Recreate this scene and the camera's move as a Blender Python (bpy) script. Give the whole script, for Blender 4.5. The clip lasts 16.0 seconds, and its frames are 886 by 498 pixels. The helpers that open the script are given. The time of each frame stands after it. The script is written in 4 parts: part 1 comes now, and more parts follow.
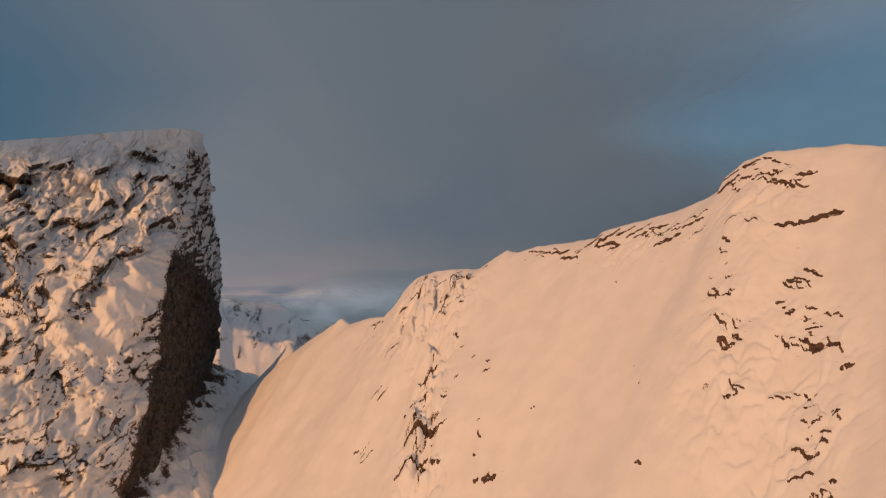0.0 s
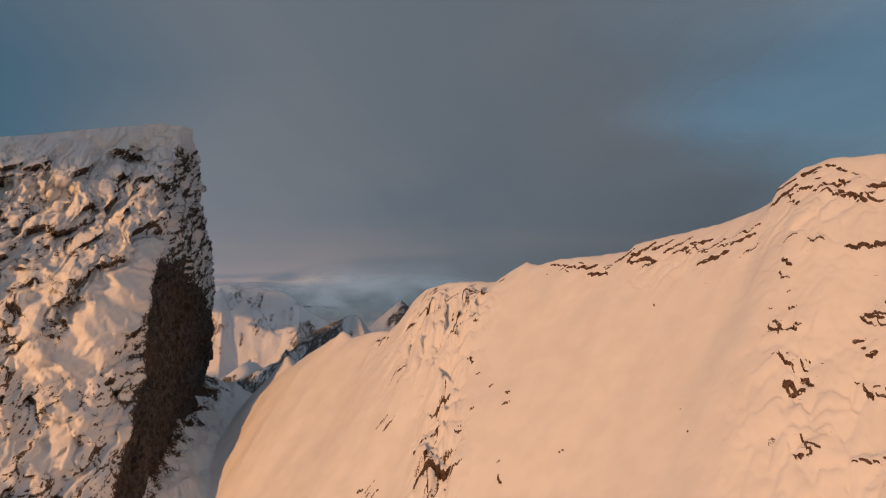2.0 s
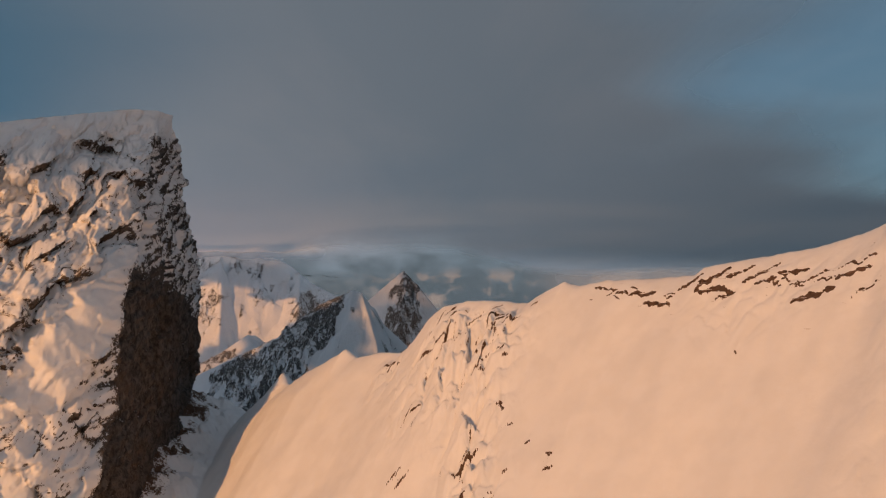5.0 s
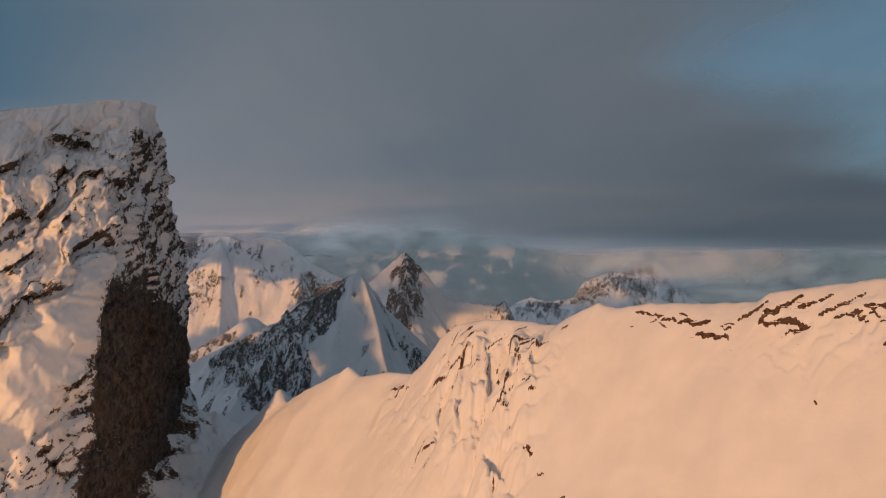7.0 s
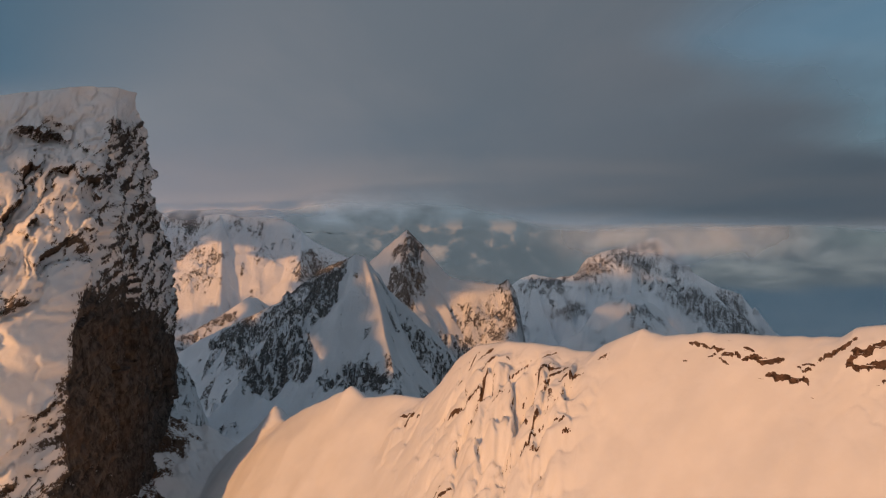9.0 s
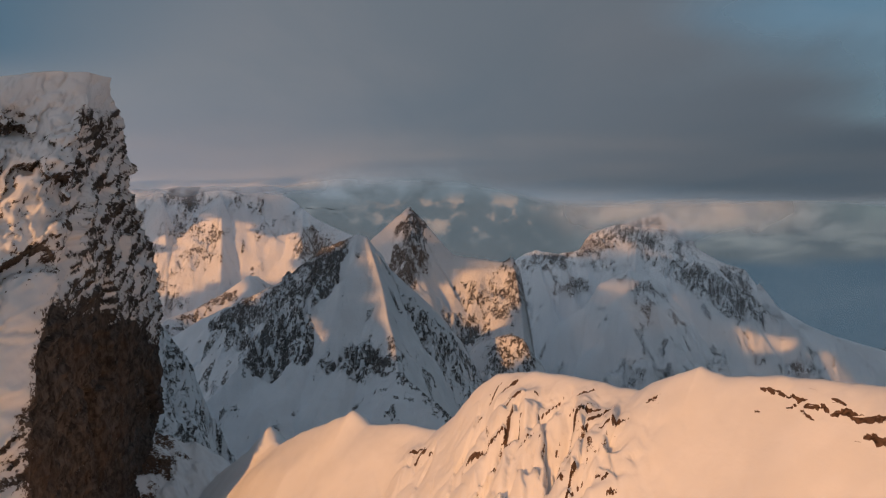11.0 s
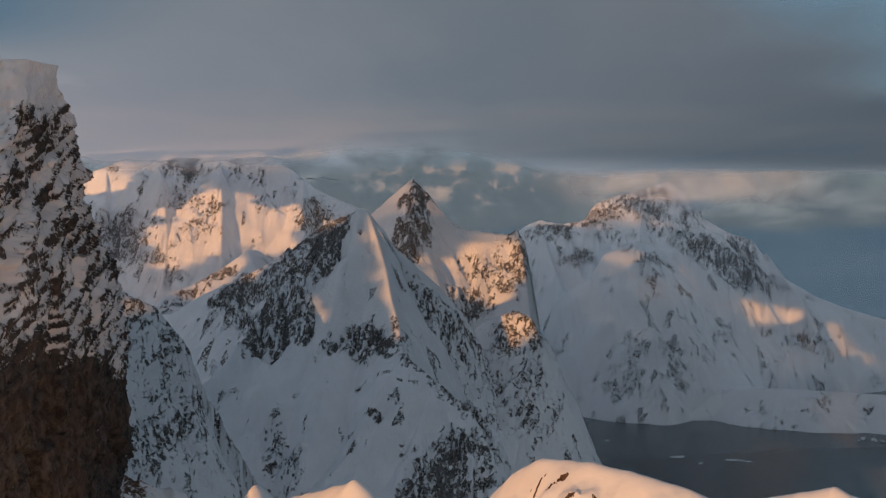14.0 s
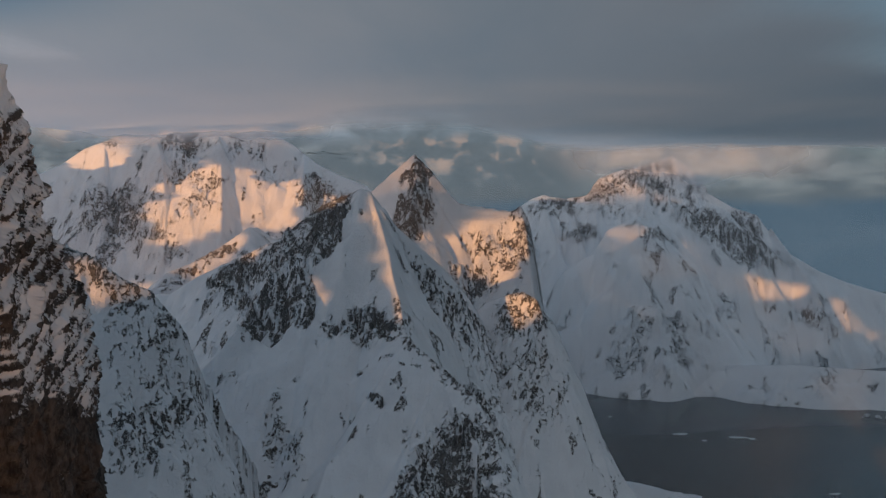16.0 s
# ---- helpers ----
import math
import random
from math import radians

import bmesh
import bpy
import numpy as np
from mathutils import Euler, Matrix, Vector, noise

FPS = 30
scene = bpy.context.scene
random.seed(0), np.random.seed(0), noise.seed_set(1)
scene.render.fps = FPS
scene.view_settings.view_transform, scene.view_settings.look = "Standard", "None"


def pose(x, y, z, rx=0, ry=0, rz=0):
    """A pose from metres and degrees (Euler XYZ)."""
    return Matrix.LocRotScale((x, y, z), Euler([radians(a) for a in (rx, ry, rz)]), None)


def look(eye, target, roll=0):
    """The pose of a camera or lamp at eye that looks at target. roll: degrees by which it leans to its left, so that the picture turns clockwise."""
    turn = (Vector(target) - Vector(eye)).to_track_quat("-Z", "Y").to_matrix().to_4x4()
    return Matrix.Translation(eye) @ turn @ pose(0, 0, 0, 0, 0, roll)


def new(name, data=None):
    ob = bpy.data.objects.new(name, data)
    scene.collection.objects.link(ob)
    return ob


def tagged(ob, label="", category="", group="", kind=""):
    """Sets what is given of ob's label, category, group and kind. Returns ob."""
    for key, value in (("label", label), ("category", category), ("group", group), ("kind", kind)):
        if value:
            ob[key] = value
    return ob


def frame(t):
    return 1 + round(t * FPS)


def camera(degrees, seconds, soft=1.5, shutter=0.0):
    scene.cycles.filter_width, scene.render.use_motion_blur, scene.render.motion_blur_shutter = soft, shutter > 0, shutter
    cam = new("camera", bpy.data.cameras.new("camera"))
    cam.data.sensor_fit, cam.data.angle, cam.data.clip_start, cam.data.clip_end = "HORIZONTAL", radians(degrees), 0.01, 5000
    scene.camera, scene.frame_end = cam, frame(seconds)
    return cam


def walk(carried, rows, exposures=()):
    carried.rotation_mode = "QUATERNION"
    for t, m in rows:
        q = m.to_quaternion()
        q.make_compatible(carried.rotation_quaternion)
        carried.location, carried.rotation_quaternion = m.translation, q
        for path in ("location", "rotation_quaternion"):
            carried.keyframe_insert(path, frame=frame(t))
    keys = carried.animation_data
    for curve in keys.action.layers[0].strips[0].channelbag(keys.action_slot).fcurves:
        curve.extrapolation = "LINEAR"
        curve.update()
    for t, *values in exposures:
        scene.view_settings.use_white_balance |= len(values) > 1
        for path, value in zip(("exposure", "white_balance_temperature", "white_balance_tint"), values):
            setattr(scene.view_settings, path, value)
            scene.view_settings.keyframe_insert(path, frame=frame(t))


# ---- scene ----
from math import cos, sin, exp

# ---- camera ----
cam = camera(53.6, 16.0, soft=1.15)
# seconds, place, pitch, yaw and roll in degrees
PATH = [
    (0, -0.58, 0.45, 448.20, 9.576, -0.133, 0.379),
    (0.5, -1.07, 5.32, 450.62, 9.347, -0.083, 0.342),
    (1, -1.60, 10.23, 453.08, 9.095, -0.048, 0.304),
    (1.5, -2.17, 15.17, 455.55, 8.802, -0.023, 0.266),
    (2, -2.76, 20.14, 458.03, 8.466, -0.007, 0.229),
    (2.5, -3.37, 25.12, 460.50, 8.096, 0.003, 0.191),
    (3, -4.01, 30.12, 462.95, 7.707, 0.010, 0.154),
    (3.5, -4.66, 35.12, 465.37, 7.311, 0.014, 0.117),
    (4, -5.31, 40.14, 467.75, 6.917, 0.018, 0.080),
    (6.5, -8.58, 65.19, 478.90, 5.041, 0.062, -0.092),
    (7, -9.21, 70.18, 480.95, 4.658, 0.078, -0.123),
    (7.5, -9.83, 75.16, 482.94, 4.263, 0.097, -0.154),
    (8, -10.43, 80.13, 484.86, 3.852, 0.119, -0.182),
    (8.5, -11.01, 85.08, 486.73, 3.428, 0.143, -0.210),
    (9, -11.58, 90.01, 488.54, 2.993, 0.169, -0.236),
    (11.5, -14.15, 114.47, 496.92, 0.909, 0.311, -0.338),
    (12, -14.61, 119.32, 498.53, 0.548, 0.340, -0.352),
    (12.5, -15.06, 124.15, 500.13, 0.204, 0.367, -0.364),
    (13, -15.50, 128.98, 501.74, -0.131, 0.394, -0.374),
    (13.5, -15.93, 133.81, 503.38, -0.472, 0.421, -0.380),
    (14, -16.35, 138.63, 505.06, -0.836, 0.447, -0.385),
    (14.5, -16.77, 143.44, 506.80, -1.236, 0.473, -0.386),
    (15, -17.18, 148.26, 508.61, -1.681, 0.500, -0.385),
    (15.5, -17.60, 153.09, 510.52, -2.160, 0.529, -0.380),
    (16, -18.03, 157.92, 512.54, -2.638, 0.561, -0.373),
]


def heading(x, y, z, pitch, yaw, roll):
    p, w = radians(pitch), radians(yaw)
    return look((x, y, z), (x - sin(w) * cos(p) * 10, y + cos(w) * cos(p) * 10, z + sin(p) * 10), roll)


# the exposure opens up a little over the shaded valley
walk(cam, [(t, heading(*row)) for t, *row in PATH], exposures=[(0, 0.0), (7, 0.06), (11.5, 0.18), (16, 0.28)])

# ---- sun and sky ----
SUN_ELEVATION, SUN_AZIMUTH = 8.0, 215.0  # azimuth clockwise from +y
to_sun = Vector((sin(radians(SUN_AZIMUTH)) * cos(radians(SUN_ELEVATION)),
                 cos(radians(SUN_AZIMUTH)) * cos(radians(SUN_ELEVATION)), sin(radians(SUN_ELEVATION))))
sun_data = bpy.data.lights.new("sun", "SUN")
sun_data.energy, sun_data.angle, sun_data.color = 2.45, radians(0.5), (1.0, 0.450, 0.143)
sun = new("sun", sun_data)
sun.matrix_world = look((0, 0, 900), Vector((0, 0, 900)) - to_sun)


class Nodes:
    """A short hand for node trees."""

    def __init__(self, tree):
        self.tree = tree
        tree.nodes.clear()

    def put(self, value, socket):
        if isinstance(value, bpy.types.NodeSocket):
            self.tree.links.new(value, socket)
        else:
            socket.default_value = value

    def add(self, kind, *values, **named):
        node = self.tree.nodes.new(kind)
        for value, socket in zip(values, node.inputs):
            if value is not None:
                self.put(value, socket)
        for key, value in named.items():
            self.put(value, node.inputs[key.replace("_", " ")])
        return node

    def math(self, op, a, b=0.0, c=0.0):
        node = self.tree.nodes.new("ShaderNodeMath")
        node.operation = op
        for value, socket in zip((a, b, c), node.inputs):
            self.put(value, socket)
        return node.outputs[0]

    def step(self, value, low, high):
        node = self.tree.nodes.new("ShaderNodeMapRange")
        node.interpolation_type = "SMOOTHSTEP"
        for v, socket in zip((value, low, high, 0.0, 1.0), node.inputs):
            self.put(v, socket)
        return node.outputs[0]

    def mix(self, factor, a, b):
        node = self.tree.nodes.new("ShaderNodeMix")
        node.data_type = "RGBA"
        for v, socket in zip((factor, a, b), (node.inputs[0], node.inputs[6], node.inputs[7])):
            self.put((*v, 1.0) if isinstance(v, tuple) and len(v) == 3 else v, socket)
        return node.outputs[2]

    def noise(self, vector, scale, detail=4.0, rough=0.55, warp=0.0):
        node = self.tree.nodes.new("ShaderNodeTexNoise")
        for key, v in (("Vector", vector), ("Scale", scale), ("Detail", detail), ("Roughness", rough), ("Distortion", warp)):
            self.put(v, node.inputs[key])
        return node.outputs[0]

    def stretch(self, vector, scale, turn=(0.0, 0.0, 0.0)):
        node = self.tree.nodes.new("ShaderNodeMapping")
        self.put(vector, node.inputs["Vector"])
        node.inputs["Scale"].default_value = scale
        node.inputs["Rotation"].default_value = turn
        return node.outputs[0]


def build_sky():
    world = bpy.data.worlds.new("winter_evening_sky")
    world.use_nodes = True
    scene.world = world
    n = Nodes(world.node_tree)
    way = n.add("ShaderNodeTexCoord").outputs["Generated"]
    split = n.add("ShaderNodeSeparateXYZ", way)
    x, y, z = split.outputs
    deg = 180 / math.pi
    az = n.math("MULTIPLY", n.math("ARCTAN2", x, y), deg)
    el = n.math("MULTIPLY", n.math("ARCSINE", z), deg)
    sky = n.tree.nodes.new("ShaderNodeTexSky")
    sky.sky_type, sky.sun_disc = "NISHITA", False
    sky.sun_elevation, sky.sun_rotation = radians(SUN_ELEVATION), radians(SUN_AZIMUTH)
    clear = n.mix(0.985, sky.outputs[0], (0.0135, 0.043, 0.074))
    flat = n.stretch(way, (1.0, 1.0, 2.6))
    soft = n.noise(flat, 3.2, 5, 0.5, 0.4)
    fine = n.noise(flat, 9.0, 6, 0.55, 0.6)
    # gaps of clear sky
    right = n.math("ADD", n.math("MULTIPLY", az, 0.5), n.math("SUBTRACT", el, 18.5))
    right = n.math("ADD", right, n.math("MULTIPLY", n.math("SUBTRACT", soft, 0.5), 16))
    gap_right = n.math("MULTIPLY", n.step(right, -2.0, 6.0), n.step(el, 30.0, 19.0))
    left = n.math("ADD", n.math("MULTIPLY", n.math("ADD", az, 13.0), -0.6), n.math("SUBTRACT", el, 16.0))
    left = n.math("ADD", left, n.math("MULTIPLY", n.math("SUBTRACT", soft, 0.5), 12))
    gap_left = n.math("MULTIPLY", n.step(left, -1.0, 7.0), 0.8)
    gap = n.math("MAXIMUM", gap_right, gap_left)
    # the cloud deck: mid grey, darker on the right, rosy low on the left
    deck = n.mix(n.step(soft, 0.3, 0.7), (0.112, 0.138, 0.164), (0.148, 0.170, 0.194))
    dark = n.math("MULTIPLY", n.step(az, -12.0, 10.0), n.step(el, 18.0, 8.0))
    deck = n.mix(n.math("MULTIPLY", dark, 0.85), deck, (0.064, 0.090, 0.110))
    rosy = n.math("MULTIPLY", n.step(az, 2.0, -16.0), n.math("MULTIPLY", n.step(el, 14.0, 8.0), n.step(el, 4.5, 6.5)))
    deck = n.mix(n.math("MULTIPLY", rosy, 0.7), deck, (0.200, 0.178, 0.188))
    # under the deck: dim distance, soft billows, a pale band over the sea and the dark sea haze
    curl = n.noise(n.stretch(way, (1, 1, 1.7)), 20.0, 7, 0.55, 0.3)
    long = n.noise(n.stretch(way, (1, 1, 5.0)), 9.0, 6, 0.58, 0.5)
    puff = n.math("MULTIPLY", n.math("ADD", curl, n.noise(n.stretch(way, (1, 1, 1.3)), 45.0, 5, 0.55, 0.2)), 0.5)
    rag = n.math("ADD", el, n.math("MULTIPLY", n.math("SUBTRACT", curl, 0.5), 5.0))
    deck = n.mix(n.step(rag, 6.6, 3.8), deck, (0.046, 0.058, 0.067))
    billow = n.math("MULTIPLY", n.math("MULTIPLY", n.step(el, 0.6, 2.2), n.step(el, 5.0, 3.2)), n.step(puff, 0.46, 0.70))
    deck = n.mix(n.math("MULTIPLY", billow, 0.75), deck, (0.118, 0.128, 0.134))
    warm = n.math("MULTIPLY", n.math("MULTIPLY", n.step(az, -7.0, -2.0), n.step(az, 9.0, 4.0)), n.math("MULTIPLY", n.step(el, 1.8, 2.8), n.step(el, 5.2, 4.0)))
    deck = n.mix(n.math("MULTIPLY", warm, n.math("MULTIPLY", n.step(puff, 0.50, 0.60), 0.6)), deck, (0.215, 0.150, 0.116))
    pale = n.math("MULTIPLY", n.step(az, 6.0, 15.0), n.math("MULTIPLY", n.step(el, 0.1, 1.0), n.step(el, 3.6, 2.0)))
    deck = n.mix(n.math("MULTIPLY", pale, n.math("MULTIPLY", n.step(long, 0.36, 0.60), 0.7)), deck, (0.112, 0.124, 0.126))
    haze = n.step(n.math("ADD", el, n.math("MULTIPLY", n.math("SUBTRACT", fine, 0.5), 1.0)), 0.7, -0.2)
    deck = n.mix(haze, deck, (0.030, 0.051, 0.072))
    colour = n.mix(n.math("MULTIPLY", gap, 0.9), deck, clear)
    toward = n.tree.nodes.new("ShaderNodeVectorMath")
    toward.operation = "DOT_PRODUCT"
    n.put(way, toward.inputs[0])
    toward.inputs[1].default_value = to_sun
    colour = n.mix(n.math("MULTIPLY", n.step(toward.outputs["Value"], 0.05, 0.95), n.step(el, 40.0, 5.0)), colour, (0.45, 0.42, 0.405))  # the bright evening sky round the sun
    colour = n.mix(n.math("MULTIPLY", n.step(fine, 0.35, 0.75), 0.06), colour, (0.18, 0.20, 0.22))
    out = n.add("ShaderNodeOutputWorld")
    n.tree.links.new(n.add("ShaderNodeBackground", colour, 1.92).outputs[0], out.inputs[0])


build_sky()


# ---- noise on arrays ----
def scramble(ix, iy, seed):
    n = (ix.astype(np.int64) * 374761393 + iy.astype(np.int64) * 668265263 + seed * 974634777) & 0xFFFFFFFF
    n = ((n ^ (n >> 13)) * 1274126177) & 0xFFFFFFFF
    n = ((n ^ (n >> 16)) * 2246822519) & 0xFFFFFFFF
    return ((n ^ (n >> 15)) & 0xFFFFFF) / float(0x1000000)


def perlin(x, y, seed=0):
    ix, iy = np.floor(x), np.floor(y)
    fx, fy = x - ix, y - iy
    ux, uy = fx * fx * fx * (fx * (fx * 6 - 15) + 10), fy * fy * fy * (fy * (fy * 6 - 15) + 10)

    def corner(dx, dy):
        a = scramble(ix + dx, iy + dy, seed) * 2 * math.pi
        return np.cos(a) * (fx - dx) + np.sin(a) * (fy - dy)
    low = corner(0, 0) + ux * (corner(1, 0) - corner(0, 0))
    high = corner(0, 1) + ux * (corner(1, 1) - corner(0, 1))
    return (low + uy * (high - low)) * 1.5


def fbm(x, y, size, octaves=5, seed=0, gain=0.5):
    total, amp = np.zeros_like(x), 1.0
    for k in range(octaves):
        total += amp * perlin(x / size + 17.3 * k, y / size - 9.1 * k, seed + k)
        size, amp = size / 2.03, amp * gain
    return total


def ridged(x, y, size, octaves=4, seed=0, gain=0.5):
    total, amp = np.zeros_like(x), 1.0
    for k in range(octaves):
        total += amp * (0.5 - 2 * np.abs(perlin(x / size + 5.7 * k, y / size + 3.3 * k, seed + k)))
        size, amp = size / 2.1, amp * gain
    return total


def facets(x, y, size, seed=0, tilt=1.0):
    """Broken rock: each cell is a tilted plane at a height of its own."""
    px, py = x / size, y / size
    ix, iy = np.floor(px), np.floor(py)
    best, value = np.full_like(px, 9.0), np.zeros_like(px)
    for dx in (-1, 0, 1):
        for dy in (-1, 0, 1):
            cx, cy = ix + dx, iy + dy
            ox, oy = px - cx - scramble(cx, cy, seed), py - cy - scramble(cx, cy, seed + 1)
            dist = ox * ox + oy * oy
            v = scramble(cx, cy, seed + 2) - 0.5 + tilt * ((scramble(cx, cy, seed + 3) - 0.5) * ox + (scramble(cx, cy, seed + 4) - 0.5) * oy)
            value = np.where(dist < best, v, value)
            best = np.minimum(best, dist)
    return value


def cells(x, y, size, seed=0):
    """How far a place lies from the joints of an irregular pattern of blocks, 0 on a joint."""
    px, py = x / size, y / size
    ix, iy = np.floor(px), np.floor(py)
    first, second = np.full_like(px, 9.0), np.full_like(px, 9.0)
    for dx in (-1, 0, 1):
        for dy in (-1, 0, 1):
            cx, cy = ix + dx, iy + dy
            dist = np.hypot(px - cx - scramble(cx, cy, seed), py - cy - scramble(cx, cy, seed + 1))
            second = np.minimum(second, np.maximum(first, dist))
            first = np.minimum(first, dist)
    return second - first


def smooth(v, low, high):
    t = np.clip((v - low) / (high - low), 0, 1)
    return t * t * (3 - 2 * t)


def sheet(name, X, Y, Z, rock, material, faces=None):
    """A mesh from arrays of places, with the bare rock's share as an attribute."""
    rows, cols = X.shape
    mesh = bpy.data.meshes.new(name)
    mesh.vertices.add(rows * cols)
    mesh.vertices.foreach_set("co", np.stack([X, Y, Z], -1).astype(np.float32).ravel())
    i = (np.arange(rows - 1)[:, None] * cols + np.arange(cols - 1)[None]).ravel()
    quads = np.stack([i, i + 1, i + cols + 1, i + cols], -1)
    if faces is not None:
        quads = quads[faces.ravel()]
    mesh.loops.add(quads.size)
    mesh.loops.foreach_set("vertex_index", quads.ravel().astype(np.int32))
    mesh.polygons.add(len(quads))
    mesh.polygons.foreach_set("loop_start", np.arange(0, quads.size, 4, dtype=np.int32))
    mesh.polygons.foreach_set("use_smooth", np.ones(len(quads), dtype=bool))
    mesh.update(calc_edges=True)
    mesh.attributes.new("rock", "FLOAT", "POINT").data.foreach_set("value", rock.astype(np.float32).ravel())
    mesh.materials.append(material)
    return new(name, mesh)


# ---- materials ----
def snow_and_rock(name, grain, snow=(0.84, 0.85, 0.88), dark=(0.030, 0.028, 0.028), pale=(0.13, 0.115, 0.105), ragged=0.5, relief=0.4, streak=(1, 1, 1), rust=1.0, dust=0.0, blend=0.05):
    """Snow that lies over rock: the mesh says how much rock is bare, fine noise breaks the edge. grain: size in metres."""
    material = bpy.data.materials.new(name)
    material.use_nodes = True
    n = Nodes(material.node_tree)
    geometry = n.add("ShaderNodeNewGeometry")
    place = geometry.outputs["Position"]
    share = n.tree.nodes.new("ShaderNodeAttribute")
    share.attribute_name = "rock"
    share = share.outputs["Fac"]
    drawn = n.stretch(place, streak)
    fine = n.noise(drawn, 1 / grain, 6, 0.62, 0.6)
    finer = n.noise(drawn, 4.5 / grain, 4, 0.6)
    wide = n.noise(place, 0.12 / grain, 3, 0.5)
    reach = n.math("ADD", 0.16, n.math("MULTIPLY", n.step(share, 0.08, 0.36), 0.84))
    fray = n.math("ADD", n.math("MULTIPLY", n.math("SUBTRACT", fine, 0.5), ragged * 2), n.math("MULTIPLY", n.math("SUBTRACT", finer, 0.5), ragged * (0.6 + 2 * dust)))
    edge = n.math("ADD", share, n.math("MULTIPLY", fray, reach))
    if dust:  # stray stones and wind-blown ground that show through
        edge = n.math("ADD", edge, n.math("MULTIPLY", n.step(n.noise(place, 2.2 / grain, 5, 0.7, 0.3), 0.58, 0.76), n.math("MULTIPLY", n.step(wide, 0.40, 0.62), dust * 2)))
    bare = n.step(edge, 0.51 - blend, 0.51 + blend)
    stone = n.mix(n.step(fine, 0.32, 0.68), dark, pale)
    stone = n.mix(n.math("MULTIPLY", n.step(wide, 0.45, 0.7), rust), stone, n.mix(finer, (0.05, 0.034, 0.026), (0.15, 0.10, 0.075)))
    white = n.mix(n.step(wide, 0.35, 0.65), snow, tuple(0.95 * c for c in snow))
    colour = n.mix(bare, white, stone)
    height = n.math("ADD", n.math("MULTIPLY", fine, n.math("ADD", n.math("MULTIPLY", bare, 0.9), 0.12 + 1.3 * dust)), n.math("MULTIPLY", finer, n.math("MULTIPLY", bare, 0.3)))
    height = n.math("ADD", height, n.math("MULTIPLY", bare, -0.15))
    bump = n.tree.nodes.new("ShaderNodeBump")
    bump.inputs["Strength"].default_value, bump.inputs["Distance"].default_value = relief, grain * 0.7
    n.put(height, bump.inputs["Height"])
    surface = n.tree.nodes.new("ShaderNodeBsdfPrincipled")
    n.put(colour, surface.inputs["Base Color"])
    n.put(n.math("ADD", 0.62, n.math("MULTIPLY", bare, 0.2)), surface.inputs["Roughness"])
    surface.inputs["Specular IOR Level"].default_value = 0.2
    n.put(bump.outputs[0], surface.inputs["Normal"])
    n.tree.links.new(surface.outputs[0], n.add("ShaderNodeOutputMaterial").inputs[0])
    return material


slope_snow = snow_and_rock("slope_snow", 0.55, ragged=0.55, relief=0.6, dark=(0.030, 0.018, 0.012), pale=(0.17, 0.105, 0.072))
cliff_rock = snow_and_rock("cliff_rock", 0.9, ragged=0.85, blend=0.10, relief=0.7, dark=(0.030, 0.027, 0.025), pale=(0.16, 0.130, 0.110))
wall_rock = snow_and_rock("wall_rock", 1.0, ragged=0.8, blend=0.14, relief=0.8, dark=(0.028, 0.025, 0.024), pale=(0.13, 0.115, 0.106), streak=(1, 1, 0.4), rust=0.35)
ledge_rock = snow_and_rock("ledge_rock", 0.35, ragged=0.5, relief=0.9, dark=(0.036, 0.023, 0.017), pale=(0.17, 0.108, 0.076))
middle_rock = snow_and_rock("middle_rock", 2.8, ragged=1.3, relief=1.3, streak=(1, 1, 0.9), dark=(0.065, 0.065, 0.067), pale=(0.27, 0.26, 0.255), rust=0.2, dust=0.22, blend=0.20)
# distance haze is put into this colour: paler than the nearer rock
far_hazed_rock = snow_and_rock("far_hazed_rock", 4.6, ragged=1.2, relief=1.3, streak=(1, 1, 0.9), dark=(0.09, 0.085, 0.084), pale=(0.29, 0.27, 0.26), rust=0.3, dust=0.24, blend=0.20)


# ---- the near snow ridge ----
RIDGE_AT, RIDGE_ALONG, RIDGE_DOWN = (-1.5, 231.0), (0.684, -0.730), (-0.730, -0.684)
CREST = [(-150, 372), (-115, 428), (-100, 443.5), (-88, 452.5), (-75, 459.6), (-70, 463.2), (-68.3, 464.8), (-66.8, 462.2), (-65, 461.6), (-58, 464.9), (-52, 466.9),
         (-44, 469.8), (-41.4, 471), (-39.6, 470.2), (-37.5, 469.0), (-28, 470.4), (-20, 470.3), (-15, 473.9), (-11, 477.9), (-7, 480.2), (0, 481.1),
         (8, 480.9), (14, 480.2), (17, 480.2), (19, 481.4), (25.5, 483.7), (28.5, 482.8), (35, 483.5), (45, 483.3), (52.6, 483.5), (54.4, 484.6),
         (63, 485.5), (72, 486.3), (79, 487.7), (83.2, 489.2), (84.6, 491.8), (88.5, 494), (93, 494.9), (108, 493.4), (116, 491.2), (130, 500), (170, 530), (240, 575)]
crest_s, crest_z = np.array(CREST).T


